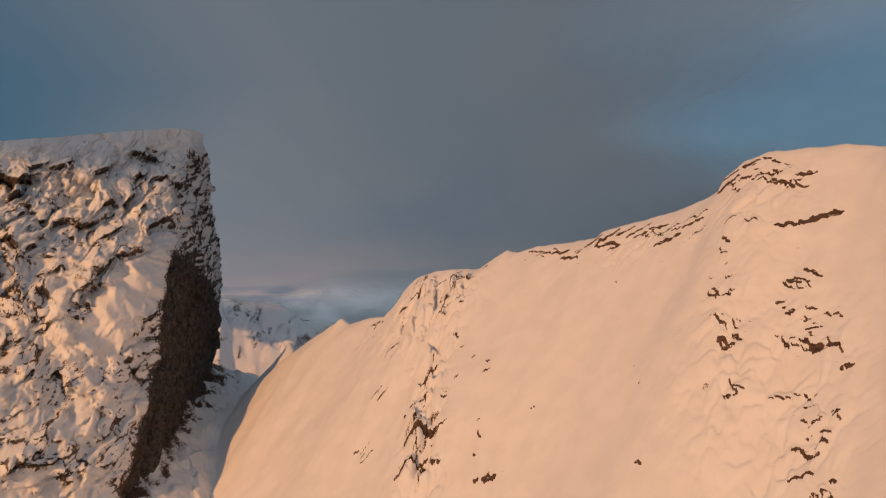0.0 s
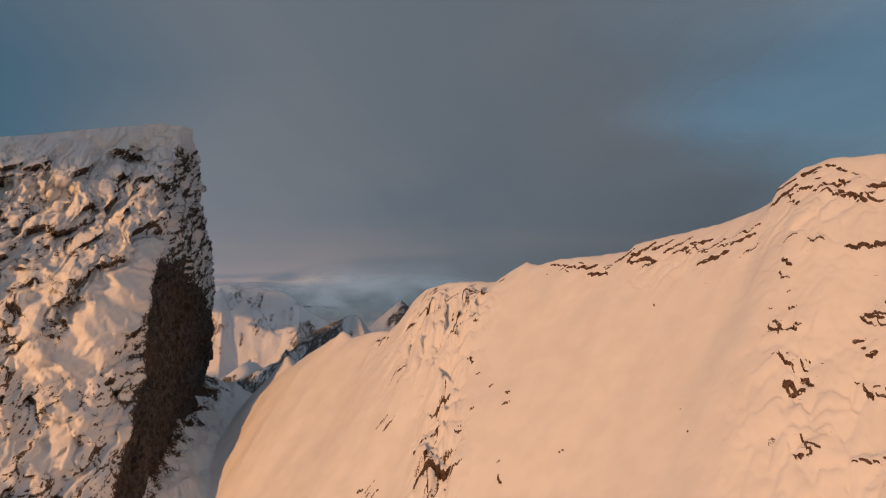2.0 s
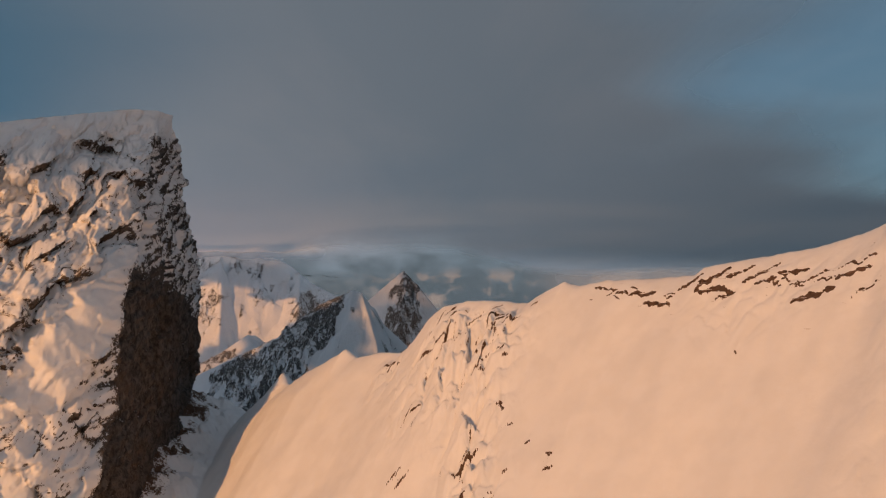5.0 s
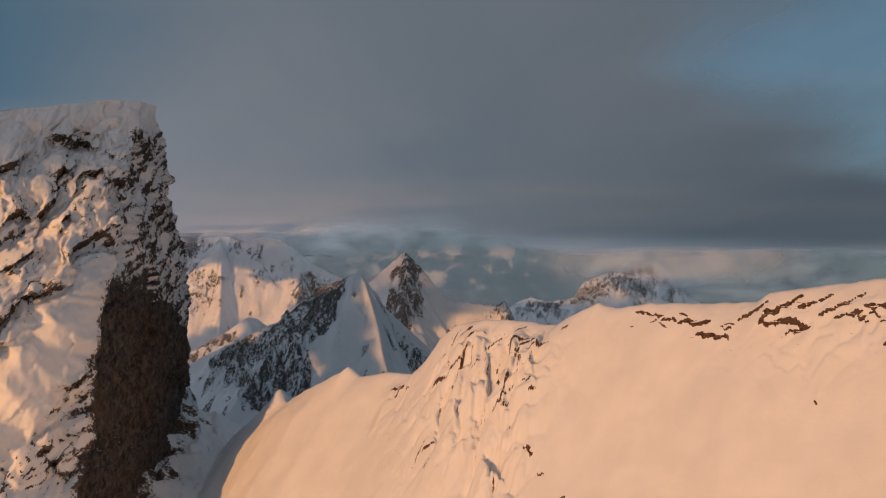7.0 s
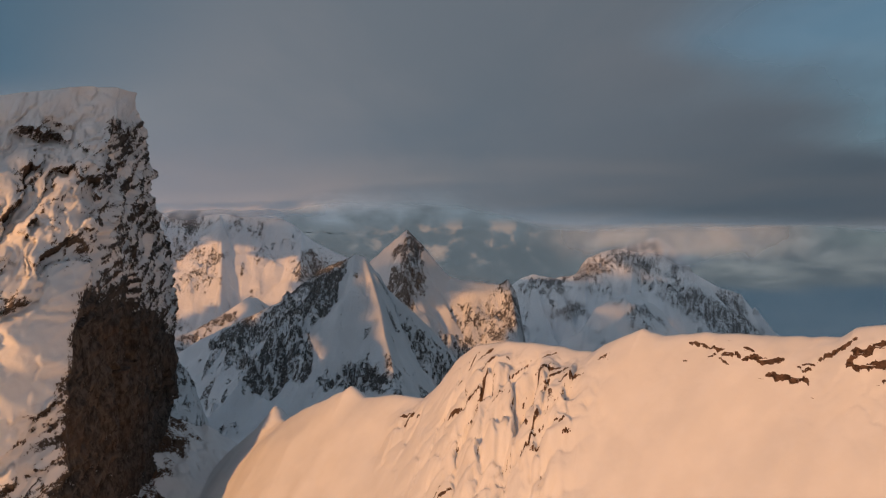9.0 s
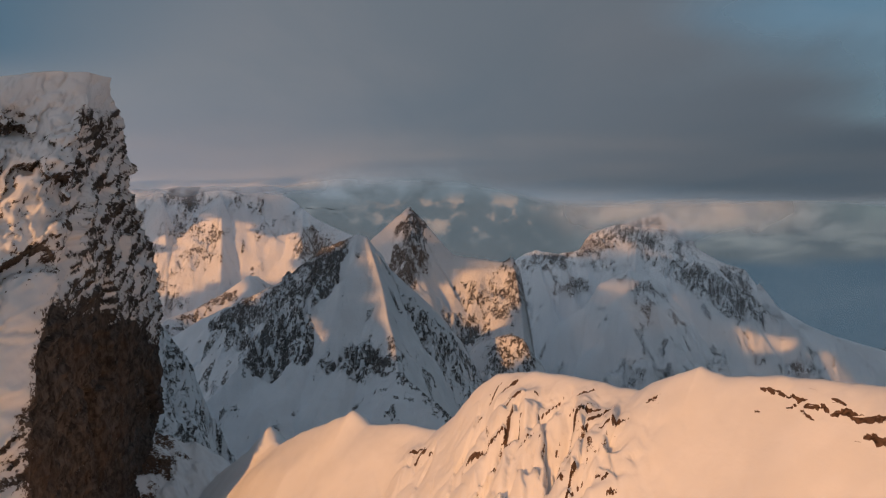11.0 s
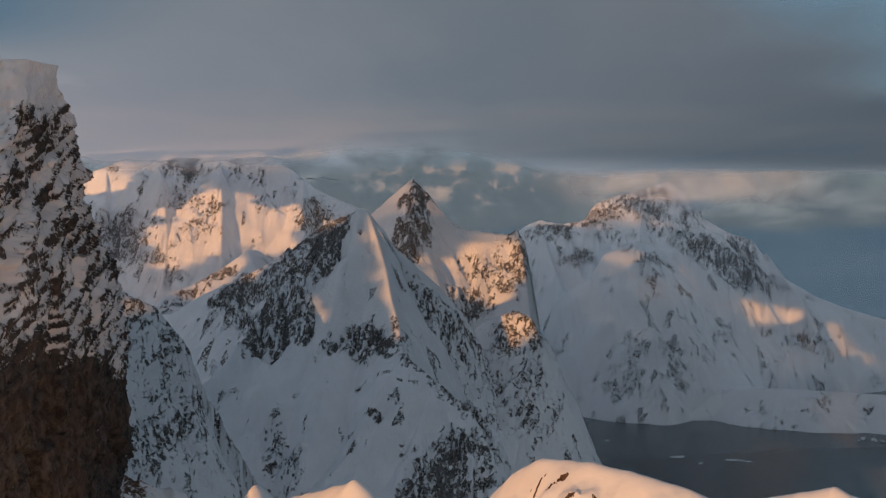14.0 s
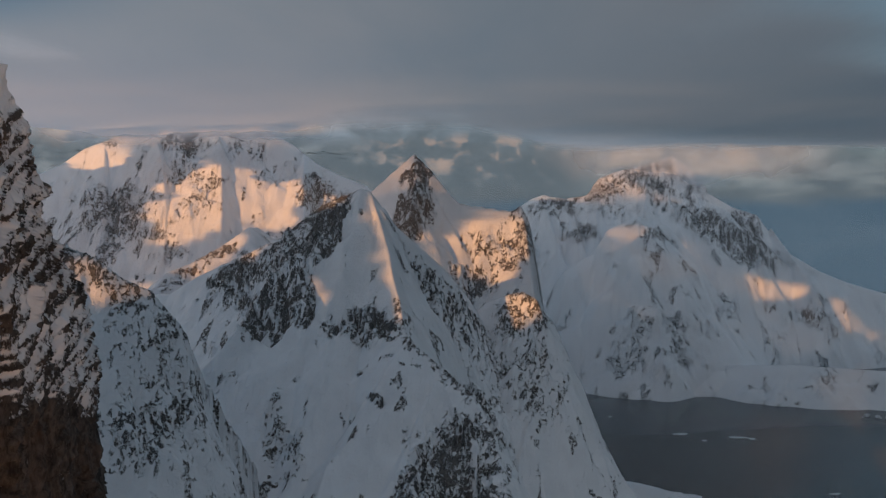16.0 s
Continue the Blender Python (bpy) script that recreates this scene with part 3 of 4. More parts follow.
def mountain(name, area, step, ridges, material, label, seed, rough, rock_at, floor=30.0, shape=None, angular=1.0):
    """A mountain over area = x0, x1, y0, y1. rough: metres of relief, metres of gully, and size of the broken rock.
    rock_at gives the share of bare rock by place, distance from the ridge line and ridge. Its snowfields and rock faces are parts."""
    x0, x1, y0, y1 = area
    X, Y = np.meshgrid(np.arange(x0, x1, step), np.arange(y0, y1, step))
    relief, gullies, block = rough
    wx, wy = fbm(X, Y, block * 12, 3, seed) * block * 1.6, fbm(X, Y, block * 12, 3, seed + 9) * block * 1.6
    _, D0, _, _ = ridge_field(X, Y, ridges)
    blend = smooth(D0, 0, block * 5)
    H, D, S, K = ridge_field(X + wx * blend, Y + wy * blend, ridges)
    away = smooth(D, 0, block * 4)
    stray = fbm(X, Y, block * 7, 4, seed + 80) * block * 2.4
    share = np.minimum(rock_at(X + stray, Y, H + stray[::-1, ::-1] * 0.7, D, K), 0.5) - 0.005
    rocky = smooth(share, 0.10, 0.42)
    Z = H + away * (fbm(X, Y, block * 18, 4, seed + 20) * relief + ridged(S, D * 0.22, block * 7, 4, seed + 30) * gullies * (0.25 + 0.75 * rocky) + ridged(X, Y, block * 9, 4, seed + 35) * relief * (0.15 + 0.45 * rocky))
    planes = facets(X + wx + 0.3 * Y, Y + wy, block * 8, seed + 37, 2.6) * block * 1.8 + facets(X + wy, Y - 0.3 * X + wx, block * 3.6, seed + 38, 2.4) * block * 0.7
    Z = Z + away * planes * (0.08 + 0.92 * rocky) * angular
    Z = shape(X, Y, Z) if shape else Z
    across, rise = X + 0.6 * Y - 0.5 * H, H + 0.3 * Y  # the face laid out flat
    lay, step_up = (X + 0.9 * Y) * 0.6, 1.5 * Y - 0.5 * X  # broken ledges that climb to the east
    crags = facets(lay, step_up, block * 1.9, seed + 40, 2.4) * block * 0.9 + facets(lay, step_up, block * 0.95, seed + 45, 2.2) * block * 0.4 + fbm(across, rise, block * 2.2, 4, seed + 47, 0.55) * block * 0.9
    crags = crags + ridged(across, rise, block * 3.0, 3, seed + 50) * block * 0.9
    Z = Z + np.maximum(rocky, 0.03) * crags * (0.15 + 0.85 * away) + (0.10 * fbm(X, Y, block * 2, 4, seed + 60) + 0.16 * fbm(X, Y, block * 6, 3, seed + 62)) * block * away
    gy, gx = np.gradient(Z, step)
    hy, hx = np.gradient(H, step)
    lean = (gx * hx + gy * hy) / np.maximum(hx * hx + hy * hy, 0.3)  # how steeply it falls, against the flank as a whole
    strata = ridged((rise - 0.6 * across) * 1.1, (across + 0.6 * rise) * 0.45, block * 2.6, 4, seed + 75, 0.6) * 0.6 + fbm(across, rise, block * 4.5, 5, seed + 70)
    speck = fbm(across, rise, block * 1.3, 4, seed + 72, 0.65)
    bare = share * (0.8 + 0.25 * rocky) + (0.08 + 0.14 * rocky) * (smooth(lean, 0.5, 2.0) - 0.40) + (0.04 + 0.26 * rocky) * strata + (0.04 + 0.36 * rocky) * speck
    outcrop = smooth(fbm(X, Y, block * 3.0, 4, seed + 64) + 0.5 * fbm(X, Y, block * 22, 2, seed + 66), 0.45, 0.75)
    bare = bare + 0.40 * outcrop * away * (1 - rocky)
    Z = np.maximum(Z, floor - 0.02 * D)
    base = tagged(new(name), label, "mountain")
    base.location = ((x0 + x1) / 2, (y0 + y1) / 2, floor)
    shift = np.array(base.location)
    for kind, mask in (("snowfield", share < 0.3), ("rock_face", share >= 0.3)):
        if mask[:-1, :-1].any():
            sheet(kind, X - shift[0], Y - shift[1], Z - shift[2], bare, material, mask[:-1, :-1]).parent = base
    return base


def spot(a, b, ca, cb, ra, rb, turn=0.0):
    """A soft elliptical patch, turned by so many degrees."""
    c, q = cos(radians(turn)), sin(radians(turn))
    u, v = (a - ca) * c + (b - cb) * q, -(a - ca) * q + (b - cb) * c
    return np.exp(-((u / ra) ** 2 + (v / rb) ** 2) ** 1.5)


mid_crest = [(-560, 1240, 470), (-480, 1235, 432), (-400, 1215, 411), (-355, 1200, 413), (-316, 1181, 435), (-277, 1162, 452), (-237, 1143, 469), (-204, 1124, 483),
             (-176, 1105, 504), (-152, 1086, 519), (-128, 1067, 528), (-109, 1048, 534), (-100, 1046, 531)]
mid_spur = [(-100, 1045, 531), (-91, 1030, 507), (-80, 1005, 475), (-74, 985, 449), (-67, 965, 429), (-60, 935, 400), (-30, 915, 377), (0, 900, 355), (12, 885, 332),
            (20, 865, 312), (24, 840, 288), (30, 790, 240)]
mid_back = [(-100, 1050, 531), (-76, 1075, 495), (-33, 1095, 455), (-18, 1110, 438), (1, 1120, 413), (16, 1125, 387), (30, 1130, 350)]
rib = [(10, 1160, 395), (21, 1150, 406), (46, 1140, 417), (61, 1130, 421), (75, 1120, 412), (85, 1110, 388), (107, 1100, 316), (127, 1090, 275), (173, 1080, 212), (220, 1075, 130)]
left_spur = [(-420, 740, 560), (-340, 780, 508), (-308, 800, 491), (-284, 806, 479), (-267, 812, 464), (-247, 822, 452), (-228, 830, 425)]


def rocky_peak_rock(X, Y, Z, D, K):
    top = np.interp(X, (-300, -286, -255, -215, -173, -132, -108, -100), (380, 404, 442, 470, 498, 519, 530, 533))
    foot = np.interp(X, (-300, -286, -265, -240, -210, -184, -153, -147, -128, -108), (378, 390, 408, 402, 394, 392, 408, 450, 487, 524))
    crest = 0.40 * smooth(Z, foot - 5, foot + 9) * smooth(Z, top + 60, top + 30) * smooth(X, -306, -290) * smooth(X, -100, -108)
    band = 0.40 * spot(X, Z, -98, 407, 50, 17, 4) + 0.43 * spot(X, Z, -16, 300, 48, 50, 15)
    low = 0.24 * spot(X, Z, -255, 300, 34, 75, -15) + 0.26 * spot(X, Z, -165, 320, 22, 42, 25) + 0.3 * spot(X, Z, -279, 366, 9, 7) + 0.3 * spot(X, Z, -77, 352, 8, 5)
    spur = 0.30 * (K == 1) * np.exp(-(D / 9) ** 2) * smooth(Z, 440, 425)
    right = 0.17 * (K == 2) * smooth(D, 2, 14) + 0.14 * spot(X, Z, -25, 420, 80, 20, -52)
    return 0.05 + np.maximum.reduce([crest, band, low, spur, right]) * (1 - 0.9 * spot(X, Z, -96, 475, 24, 42, -20))


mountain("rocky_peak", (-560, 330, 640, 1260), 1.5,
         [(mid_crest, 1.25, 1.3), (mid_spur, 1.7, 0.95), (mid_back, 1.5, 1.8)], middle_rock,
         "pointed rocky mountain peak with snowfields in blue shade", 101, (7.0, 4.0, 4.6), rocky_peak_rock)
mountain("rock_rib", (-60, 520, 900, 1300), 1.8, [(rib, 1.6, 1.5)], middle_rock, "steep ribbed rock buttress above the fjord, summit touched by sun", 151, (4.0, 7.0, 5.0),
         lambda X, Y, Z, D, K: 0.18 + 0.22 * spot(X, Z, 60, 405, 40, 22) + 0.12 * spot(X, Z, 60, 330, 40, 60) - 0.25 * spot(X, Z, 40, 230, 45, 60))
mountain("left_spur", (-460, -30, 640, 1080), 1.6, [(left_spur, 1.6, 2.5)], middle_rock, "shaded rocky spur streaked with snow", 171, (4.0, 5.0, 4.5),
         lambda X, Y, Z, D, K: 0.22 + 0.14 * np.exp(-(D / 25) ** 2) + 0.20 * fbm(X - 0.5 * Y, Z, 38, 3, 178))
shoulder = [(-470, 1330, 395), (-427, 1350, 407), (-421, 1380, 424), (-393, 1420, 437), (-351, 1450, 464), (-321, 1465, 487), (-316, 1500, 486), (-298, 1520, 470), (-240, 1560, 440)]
mountain("low_shoulder", (-560, -180, 1250, 1640), 3.0, [(shoulder, 0.9, 0.8)], far_hazed_rock, "low snowy shoulder with a sunlit rocky flank", 181, (3.0, 2.0, 6.0),
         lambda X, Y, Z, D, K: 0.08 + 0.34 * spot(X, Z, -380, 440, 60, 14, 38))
pyramid_left = [(-300, 1690, 440), (-210, 1680, 504), (-152, 1670, 546), (-113, 1665, 580), (-79, 1660, 608)]
pyramid_right = [(-79, 1660, 608), (-55, 1661, 581), (-17, 1660, 536), (-3, 1659, 521), (32, 1656, 516), (79, 1650, 509), (100, 1648, 516), (109, 1650, 492), (123, 1655, 448)]
pyramid_front = [(-79, 1660, 608), (-94, 1634, 560), (-111, 1602, 505), (-126, 1565, 445)]
col_rib = [(100, 1648, 516), (103, 1615, 483), (107, 1575, 430), (111, 1525, 366)]


def pyramid_rock(X, Y, Z, D, K):
    beyond = X + 79 + 0.34 * (608 - Z)  # metres east of the edge
    edge = 0.64 * smooth(beyond, -4, 3) * np.exp(-(beyond / 50) ** 2) * smooth(Z, 420, 470)
    return 0.12 + np.maximum.reduce([edge, 0.24 * spot(X, Z, 50, 448, 55, 30), 0.5 * spot(X, Z, 103, 475, 12, 55), 0.3 * spot(X, Z, 16, 390, 36, 36)])


mountain("pyramid_peak", (-420, 420, 1440, 2050), 2.6, [(pyramid_left, 1.2, 1.35), (pyramid_right, 2.8, 1.9), (pyramid_front, 1.7, 1.25), (col_rib, 1.9, 1.2)], far_hazed_rock,
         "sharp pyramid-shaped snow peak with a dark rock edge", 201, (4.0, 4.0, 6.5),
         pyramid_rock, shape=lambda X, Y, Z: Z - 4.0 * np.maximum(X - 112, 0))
far_left = [(-1200, 2200, 520), (-1000, 2160, 585), (-947, 2150, 601), (-901, 2150, 620), (-849, 2150, 655), (-803, 2150, 670), (-758, 2150, 690), (-719, 2150, 712), (-654, 2150, 716),
            (-590, 2150, 704), (-501, 2150, 708), (-424, 2150, 686), (-374, 2150, 658), (-323, 2150, 616), (-272, 2150, 590), (-208, 2150, 564), (-100, 2160, 480)]
far_rib_1 = [(-690, 2150, 688), (-655, 2085, 640), (-625, 2020, 530), (-610, 1960, 430)]
far_rib_2 = [(-545, 2150, 688), (-525, 2090, 655), (-508, 2030, 560), (-490, 1950, 430)]
far_rib_3 = [(-350, 2150, 640), (-342, 2085, 578), (-330, 2010, 480)]
far_rib_4 = [(-803, 2150, 670), (-775, 2070, 575), (-755, 1990, 450)]
far_rib_6 = [(-290, 2150, 597), (-300, 2090, 520), (-310, 2030, 450)]
mountain("cloud_capped_massif", (-1300, -60, 1800, 2300), 2.8, [(far_left, 1.1, 1.9), (far_rib_1, 1.9, 1.3), (far_rib_2, 2.2, 1.05), (far_rib_3, 1.7, 1.0), (far_rib_4, 1.9, 1.3), (far_rib_6, 1.8, 1.5)], far_hazed_rock,
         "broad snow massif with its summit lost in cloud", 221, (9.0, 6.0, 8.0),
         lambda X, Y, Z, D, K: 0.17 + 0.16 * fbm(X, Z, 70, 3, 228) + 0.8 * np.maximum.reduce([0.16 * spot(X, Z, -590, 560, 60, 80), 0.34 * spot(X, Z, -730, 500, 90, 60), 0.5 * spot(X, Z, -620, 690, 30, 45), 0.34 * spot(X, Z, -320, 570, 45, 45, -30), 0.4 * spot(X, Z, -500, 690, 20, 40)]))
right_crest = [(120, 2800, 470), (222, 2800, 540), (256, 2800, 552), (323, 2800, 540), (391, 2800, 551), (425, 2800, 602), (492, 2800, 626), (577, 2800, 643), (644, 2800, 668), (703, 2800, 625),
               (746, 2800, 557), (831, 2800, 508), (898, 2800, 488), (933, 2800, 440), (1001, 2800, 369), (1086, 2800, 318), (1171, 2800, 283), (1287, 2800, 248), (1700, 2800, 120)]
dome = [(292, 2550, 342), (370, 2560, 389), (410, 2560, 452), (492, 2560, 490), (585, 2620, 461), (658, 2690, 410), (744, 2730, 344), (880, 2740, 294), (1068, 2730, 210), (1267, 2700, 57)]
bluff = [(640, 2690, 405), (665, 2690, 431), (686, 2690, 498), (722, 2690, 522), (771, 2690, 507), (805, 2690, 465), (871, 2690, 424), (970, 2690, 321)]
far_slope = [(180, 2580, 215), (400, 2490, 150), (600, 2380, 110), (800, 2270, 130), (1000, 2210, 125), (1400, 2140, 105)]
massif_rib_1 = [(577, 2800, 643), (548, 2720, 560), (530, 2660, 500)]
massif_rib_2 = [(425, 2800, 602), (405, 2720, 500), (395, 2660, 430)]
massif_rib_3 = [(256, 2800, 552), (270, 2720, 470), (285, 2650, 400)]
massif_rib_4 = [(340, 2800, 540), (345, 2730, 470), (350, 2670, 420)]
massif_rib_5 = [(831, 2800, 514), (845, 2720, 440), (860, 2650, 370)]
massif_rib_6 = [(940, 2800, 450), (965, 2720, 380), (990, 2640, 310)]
mountain("fjord_mountain", (120, 1750, 1980, 3150), 3.6, [(right_crest, 0.9, 1.6), (dome, 0.9, 1.3), (bluff, 1.0, 2.0), (far_slope, 0.6, 0.75)] + [(r, 2.1, 1.9) for r in (massif_rib_1, massif_rib_2, massif_rib_3, massif_rib_4, massif_rib_5, massif_rib_6)], far_hazed_rock,
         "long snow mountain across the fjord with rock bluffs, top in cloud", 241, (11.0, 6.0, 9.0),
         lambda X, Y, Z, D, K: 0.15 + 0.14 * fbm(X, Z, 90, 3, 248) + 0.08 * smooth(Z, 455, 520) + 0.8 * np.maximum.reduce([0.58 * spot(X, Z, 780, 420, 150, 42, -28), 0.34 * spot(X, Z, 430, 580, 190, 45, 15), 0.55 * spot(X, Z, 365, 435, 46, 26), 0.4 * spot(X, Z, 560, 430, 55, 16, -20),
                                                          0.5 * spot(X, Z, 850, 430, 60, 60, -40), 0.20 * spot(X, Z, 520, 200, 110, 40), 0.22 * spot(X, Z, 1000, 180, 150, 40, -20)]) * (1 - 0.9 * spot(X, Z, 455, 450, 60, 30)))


shore = [(120, 1570, 82), (200, 1570, 76), (263, 1560, 66), (340, 1530, 60), (400, 1470, 56)]
mountain("snowy_shore", (100, 520, 1350, 1680), 4.0, [(shore, 0.3, 0.3)], far_hazed_rock, "low snow-covered shore beside dark fjord water", 281, (2.0, 1.0, 5.0),
         lambda X, Y, Z, D, K: 0.14 + 0 * X, floor=40.0)


# ---- fjord ----
def plain(name, colour, rough, bump=0.0, size=1.0):
    material = bpy.data.materials.new(name)
    material.use_nodes = True
    n = Nodes(material.node_tree)
    place = n.add("ShaderNodeNewGeometry").outputs["Position"]
    waves = n.noise(place, 1 / size, 4, 0.6)
    surface = n.tree.nodes.new("ShaderNodeBsdfPrincipled")
    n.put(n.mix(n.noise(place, 0.05 / size, 3), colour, tuple(1.3 * c for c in colour)), surface.inputs["Base Color"])
    surface.inputs["Roughness"].default_value = rough
    surface.inputs["Specular IOR Level"].default_value = 0.22
    if bump:
        node = n.tree.nodes.new("ShaderNodeBump")
        node.inputs["Strength"].default_value, node.inputs["Distance"].default_value = bump, size
        n.put(waves, node.inputs["Height"])
        n.put(node.outputs[0], surface.inputs["Normal"])
    n.tree.links.new(surface.outputs[0], n.add("ShaderNodeOutputMaterial").inputs[0])
    return material


def fjord():
    X, Y = np.meshgrid(np.linspace(-4800, 4800, 40), np.linspace(-3000, 4900, 40))
    ob = sheet("water", X, Y, X * 0 + 50.0, X * 0, plain("fjord_water", (0.010, 0.016, 0.018), 0.10, 0.15, 5.0))
    tagged(ob, "dark calm fjord water", "water", kind="structure")


fjord()


# ---- unseen mountain added to the west, behind the tower, to cast shade ----
# crest heights and notches are set by which slopes should get sun
shade_crest = [(-1700, -200, 690), (-1250, -150, 690), (-1000, -120, 668), (-960, -119, 655), (-918, -118, 598), (-876, -117, 645), (-842, -115, 634), (-826, -114, 598), (-790, -112, 596), (-770, -111, 616), (-700, -110, 605), (-600, -105, 590), (-540, -100, 530), (-480, -95, 430), (-400, -80, 330)]
shade_link = [(-700, -110, 605), (-600, 60, 570), (-520, 220, 560), (-400, 320, 520), (-270, 340, 455)]
mountain("unseen_shade_mountain", (-1800, -100, -600, 620), 10.0, [(shade_crest, 1.0, 1.0), (shade_link, 1.2, 1.0)], far_hazed_rock, "unseen snowy mountain added behind the rock tower for its shade", 261, (8.0, 5.0, 12.0),
         lambda X, Y, Z, D, K: 0.15 + 0 * X)


# ---- clouds ----
def cloud_deck():
    """A low deck of cloud: the summits stand in it, and the sun shines in under its western edge and through its gaps.
    Edge and gaps, mostly out of view, are placed to shape that light.
    """
    material = bpy.data.materials.new("cloud")
    material.use_nodes = True
    n = Nodes(material.node_tree)
    place = n.add("ShaderNodeNewGeometry").outputs["Position"]
    share = n.tree.nodes.new("ShaderNodeAttribute")
    share.attribute_name = "rock"
    drift = n.noise(n.stretch(place, (1.0, 0.32, 1.0)), 0.0026, 6, 0.55, 0.5)
    wisp = n.noise(n.stretch(place, (1.0, 0.25, 1.0)), 0.012, 5, 0.6, 0.4)
    dense = n.math("ADD", share.outputs["Fac"], n.math("MULTIPLY", n.math("SUBTRACT", drift, 0.5), 0.5))
    dense = n.math("ADD", dense, n.math("MULTIPLY", n.math("SUBTRACT", wisp, 0.5), 0.22))
    body = n.step(dense, 0.15, 0.75)
    colour = n.mix(n.step(drift, 0.35, 0.65), (0.69, 0.81, 0.88), (0.83, 0.90, 0.94))
    where = n.add("ShaderNodeSeparateXYZ", place).outputs
    # blue painted into the cloud's colour stands in for clear sky
    blue = n.math("ADD", n.math("MULTIPLY", where[0], -1.0), n.math("MULTIPLY", n.math("MAXIMUM", n.math("SUBTRACT", where[1], 690.0), 0.0), -0.55))
    blue = n.math("ADD", blue, n.math("MULTIPLY", n.math("SUBTRACT", drift, 0.5), 300.0))
    blue = n.math("MULTIPLY", n.step(blue, 80.0, 400.0), n.math("MULTIPLY", n.step(where[1], 250.0, 450.0), n.step(where[1], 1120.0, 880.0)))
    colour = n.mix(n.math("MULTIPLY", blue, 0.95), colour, (0.20, 0.50, 0.72))
    rosy = n.math("MULTIPLY", n.step(where[0], 60.0, -500.0), n.step(where[1], 950.0, 1500.0))
    colour = n.mix(n.math("MULTIPLY", rosy, 0.7), colour, (1.0, 0.93, 0.94))
    # shade put into the cloud's colour: darker towards the east
    east = n.math("MULTIPLY", n.step(where[0], -900.0, 700.0), n.step(where[1], 2500.0, 1900.0))
    colour = n.mix(n.math("MULTIPLY", east, 0.75), colour, (0.165, 0.225, 0.265))
    under = n.add("ShaderNodeBsdfTranslucent", colour).outputs[0]
    over = n.add("ShaderNodeBsdfDiffuse", colour).outputs[0]
    thick = n.add("ShaderNodeMixShader", 0.12, under, over).outputs[0]
    clear = n.add("ShaderNodeBsdfTransparent").outputs[0]
    n.tree.links.new(n.add("ShaderNodeMixShader", body, clear, thick).outputs[0], n.add("ShaderNodeOutputMaterial").inputs[0])
    X, Y = np.meshgrid(np.arange(-3300, 3001, 14.0), np.arange(-1900, 3300, 14.0))
    level = 705 - 0.012 * np.maximum(Y - 500, 0) - 0.03 * np.maximum(X, 0) * smooth(Y, 500, 1500)
    Z = level + (10 * fbm(X, Y, 800, 3, 301) - 4) * smooth(Y, 900, 1600)
    near = smooth(Y, 1820, 2040) * smooth(X, -180, -330)
    Z = Z + near * (13 * fbm(X, Y, 120, 4, 311) - 3)
    share = 1.05 * smooth(X * 0.573 + Y * 0.819, -1310, -1130) * smooth(Y + 160 * fbm(X, Y, 600, 3, 309) - 350 * smooth(X, -200, -450) - 450 * smooth(X, 0, 250), 2250, 1500) * smooth(np.abs(X + 150), 3100, 2500)
    along = Vector((to_sun.x, to_sun.y)).normalized()
    stray_u, stray_v = 130 * fbm(X, Y, 260, 4, 321), 42 * fbm(X, Y, 150, 4, 323)
    for cx, cy, cz, long, wide, open_share in AIMED_GAPS:
        reach = (705 - cz) / to_sun.z
        reach = (705 - 0.012 * max(cy + to_sun.y * reach - 500, 0) - cz) / to_sun.z
        cx, cy = cx + to_sun.x * reach, cy + to_sun.y * reach
        u, v = (X - cx) * along.x + (Y - cy) * along.y, (X - cx) * along.y - (Y - cy) * along.x
        u, v = u + stray_u * min(1, long / 150), v + stray_v * min(1, wide / 60)
        share = share - open_share * np.exp(-((u / long) ** 2 + (v / wide) ** 2) ** 3.0)
    # clear sky beyond the deck's broken north-eastern rim
    share = share - 1.28 * smooth(X - 0.6 * np.maximum(Y - 730, 0) + 150 * fbm(X, Y, 500, 3, 305), -180, 760) * smooth(Y, 250, 450) * smooth(Y, 1600, 1100)
    share = share - 0.30 * near * smooth(Y, 1850, 2080)
    tagged(sheet("backdrop_cloud_deck", X, Y, Z, share, material), "grey evening cloud deck with gaps placed to let sun through", "cloud", kind="structure")


# gaps added to aim the sun: a place that it reaches, half length of the gap along the light, half width, how thin the
# cloud is
AIMED_GAPS = [(-572, 2009, 532, 640, 72, 1.8), (-395, 2048, 530, 466, 52, 1.8), (-816, 2139, 652, 353, 74, 1.4), (-368, 1422, 443, 337, 23, 1.6), (-86, 1030, 514, 110, 17, 1.9), (-71, 1010, 488, 120, 18, 1.9), (-57, 994, 458, 130, 16, 1.9), (-290, 799, 473, 60, 9, 1.8), (50, 1611, 458, 440, 80, 1.05),
        (70, 1586, 420, 241, 18, 1.5), (57, 1126, 403, 107, 37, 1.7), (488, 2554, 418, 400, 110, 0.52), (830, 2590, 284, 190, 110, 1.9)]
cloud_deck()


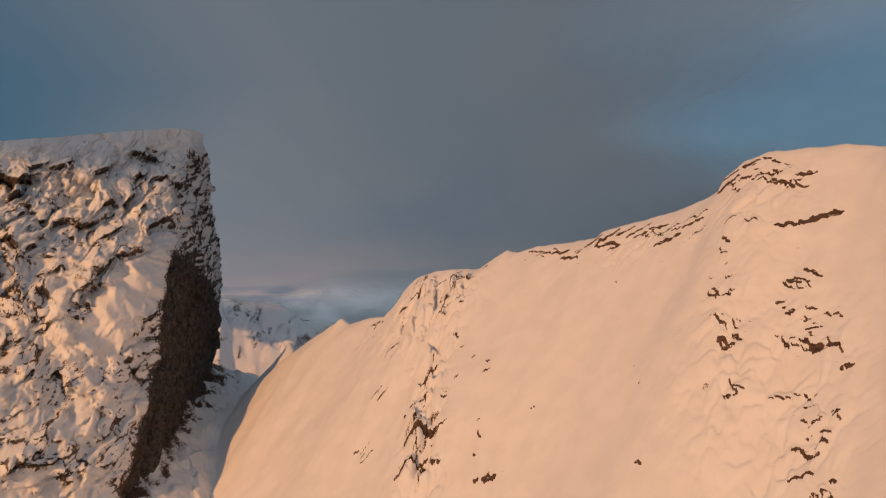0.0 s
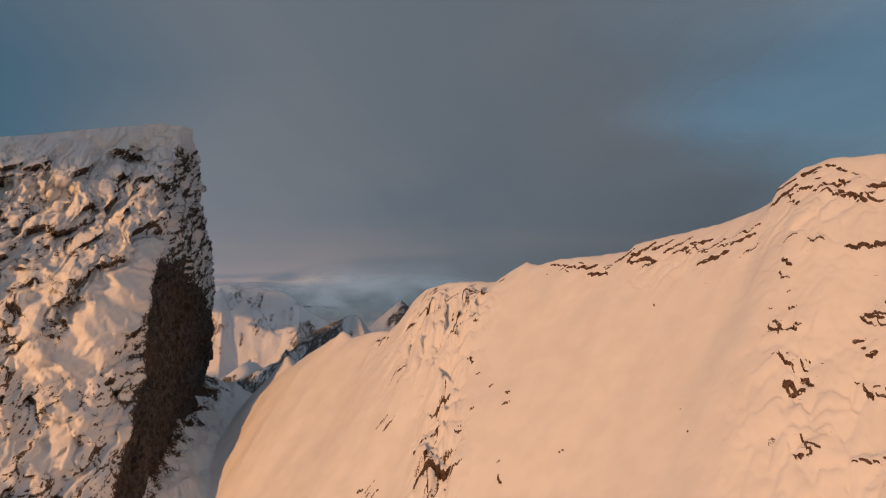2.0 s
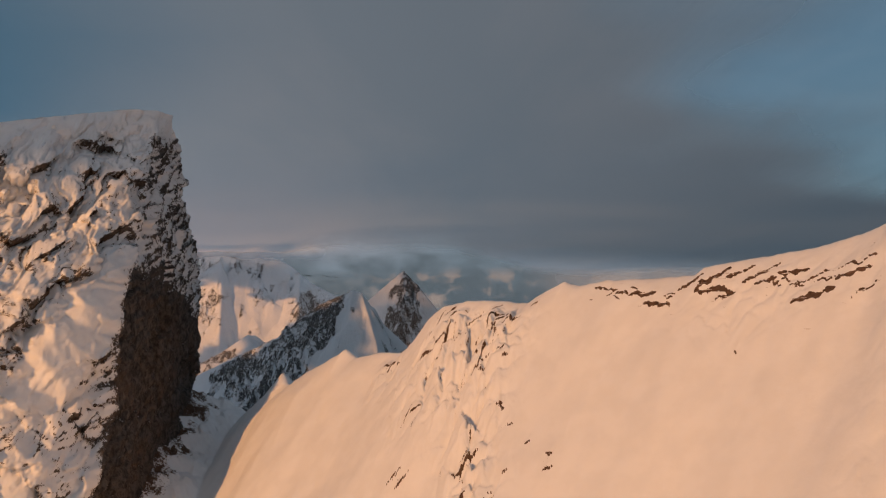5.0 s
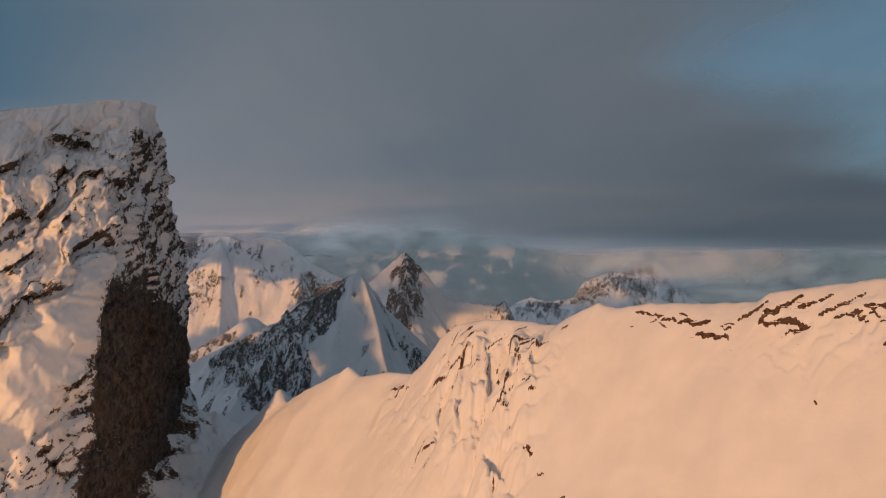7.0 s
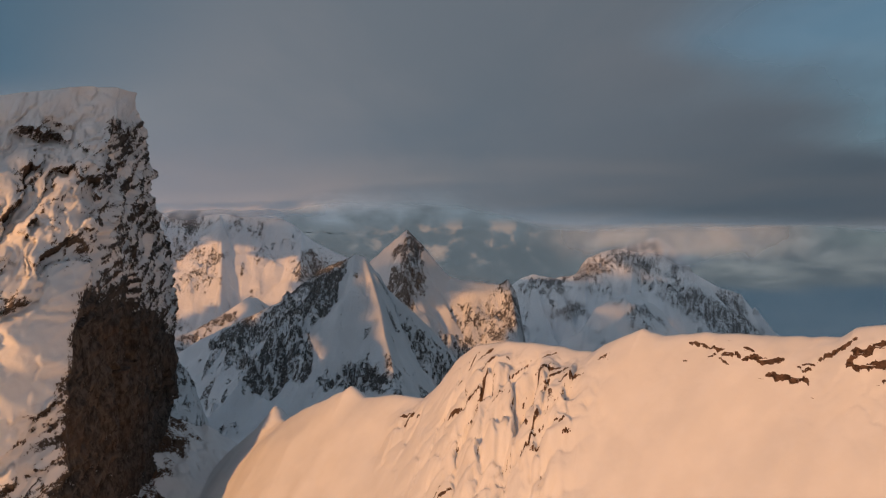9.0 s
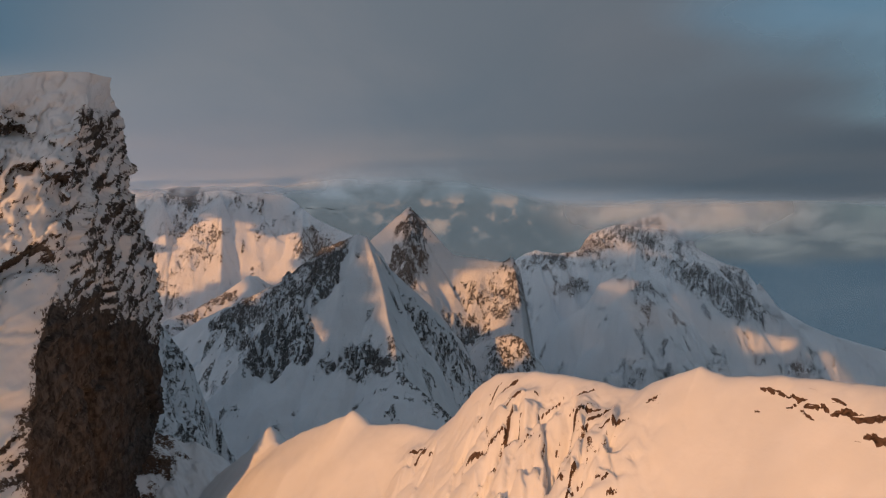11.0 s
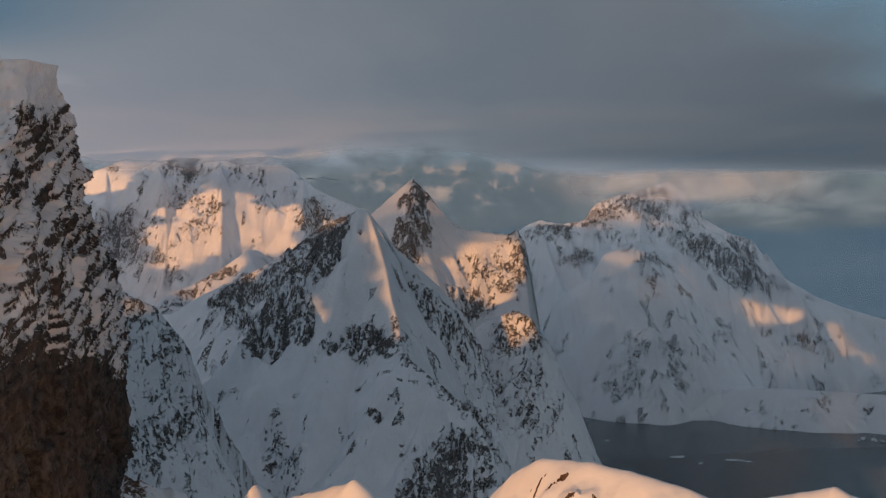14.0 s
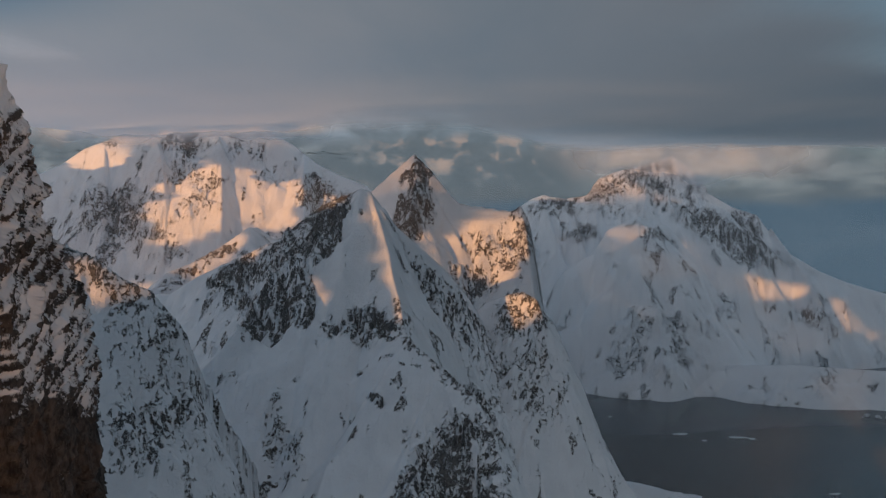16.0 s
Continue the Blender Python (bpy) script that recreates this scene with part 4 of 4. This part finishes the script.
# ---- valley haze, painted on see-through sheets ----
def haze_sheet(y, thickness):
    """A see-through sheet that imitates aerial haze between the ranges: a faint veil, thinner with height."""
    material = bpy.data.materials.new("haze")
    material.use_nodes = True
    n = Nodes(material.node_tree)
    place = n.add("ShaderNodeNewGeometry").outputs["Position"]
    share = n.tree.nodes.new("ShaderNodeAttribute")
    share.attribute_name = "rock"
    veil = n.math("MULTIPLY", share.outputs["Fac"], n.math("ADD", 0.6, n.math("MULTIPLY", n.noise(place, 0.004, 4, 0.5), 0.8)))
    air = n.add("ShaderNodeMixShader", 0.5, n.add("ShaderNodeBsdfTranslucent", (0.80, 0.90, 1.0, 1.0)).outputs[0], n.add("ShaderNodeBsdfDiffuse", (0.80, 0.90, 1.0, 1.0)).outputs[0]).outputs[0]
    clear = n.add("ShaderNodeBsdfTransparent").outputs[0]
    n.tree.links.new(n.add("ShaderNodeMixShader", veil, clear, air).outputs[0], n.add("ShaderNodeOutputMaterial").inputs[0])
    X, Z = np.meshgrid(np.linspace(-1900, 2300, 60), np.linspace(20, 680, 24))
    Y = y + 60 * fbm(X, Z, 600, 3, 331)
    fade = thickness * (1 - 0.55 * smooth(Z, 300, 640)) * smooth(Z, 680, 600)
    tagged(sheet("backdrop_haze_sheet", X, Y, Z, fade, material), "see-through sheet painted as faint blue valley haze", "haze", kind="structure")


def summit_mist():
    """Thin mist round the massif's summit, where it goes up into the deck, drawn on see-through sheets."""
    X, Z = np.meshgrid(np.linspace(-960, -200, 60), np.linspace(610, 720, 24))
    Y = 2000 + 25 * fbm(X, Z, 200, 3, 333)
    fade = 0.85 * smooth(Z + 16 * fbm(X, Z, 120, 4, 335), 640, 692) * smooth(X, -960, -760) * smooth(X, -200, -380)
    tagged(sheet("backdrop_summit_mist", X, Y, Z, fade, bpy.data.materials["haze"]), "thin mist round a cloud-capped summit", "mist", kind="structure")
    # this second sheet is also placed to hold sun off the crest behind
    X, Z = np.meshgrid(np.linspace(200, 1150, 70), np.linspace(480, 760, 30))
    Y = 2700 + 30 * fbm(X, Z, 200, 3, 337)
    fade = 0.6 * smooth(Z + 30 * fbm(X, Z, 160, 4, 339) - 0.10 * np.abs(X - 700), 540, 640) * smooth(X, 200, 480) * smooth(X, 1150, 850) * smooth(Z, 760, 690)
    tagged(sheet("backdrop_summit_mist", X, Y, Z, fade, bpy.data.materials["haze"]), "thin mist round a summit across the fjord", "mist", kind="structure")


haze_sheet(1330, 0.08)
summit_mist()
haze_sheet(1960, 0.09)
haze_sheet(2290, 0.08)


# ---- ice on the fjord ----
def ice_floe(x, y, long, wide, turn, seed):
    rng = random.Random(seed)
    bm = bmesh.new()
    rim = []
    for k in range(14):
        a, r = k / 14 * 2 * math.pi, rng.uniform(0.6, 1.0)
        rim.append(bm.verts.new((cos(a) * long * r, sin(a) * wide * r, 0.0)))
    face = bm.faces.new(rim)
    top = bmesh.ops.extrude_face_region(bm, geom=[face])
    for v in top["geom"]:
        if isinstance(v, bmesh.types.BMVert):
            v.co = Vector((v.co.x * 0.96, v.co.y * 0.96, 0.8))
    bmesh.ops.recalc_face_normals(bm, faces=bm.faces)
    mesh = bpy.data.meshes.new("ice_floe")
    bm.to_mesh(mesh)
    bm.free()
    mesh.materials.append(floe_ice)
    ob = tagged(new("ice_floe", mesh), "flat white ice floe drifting on dark fjord water", "ice floe", group="ice floes on the fjord")
    ob.matrix_world = pose(x, y, 49.9, 0, 0, turn)


floe_ice = plain("floe_ice", (0.55, 0.58, 0.60), 0.6, 0.3, 2.0)
for row in ((447, 1931, 20, 9, 8, 1), (553, 1903, 22, 8, -6, 2), (578, 1892, 9, 5, 0, 3), (597, 1554, 12, 5, 10, 4), (330, 2080, 7, 3, 0, 5), (480, 1880, 6, 3, 20, 6)):
    ice_floe(*row)


# ---- boulders on the far shore ----
def shore_boulder(x, y, size, turn, mesh):
    ob = tagged(new("boulder", mesh), "dark snow-dusted boulder at the fjord's edge", "boulder", group="boulders on the far shore")
    ob.matrix_world = pose(x, y, 50.6, 0, 0, turn) @ Matrix.Diagonal((size, size * 1.3, size * 1.6, 1))


boulder_mesh = ledge_mesh(21)
boulder_mesh.materials[0] = far_hazed_rock
for row in ((893, 2078, 15, 10), (912, 2062, 18, 60), (926, 2050, 12, 130), (878, 2060, 9, 80), (940, 2040, 20, 30)):
    shore_boulder(*row, boulder_mesh)
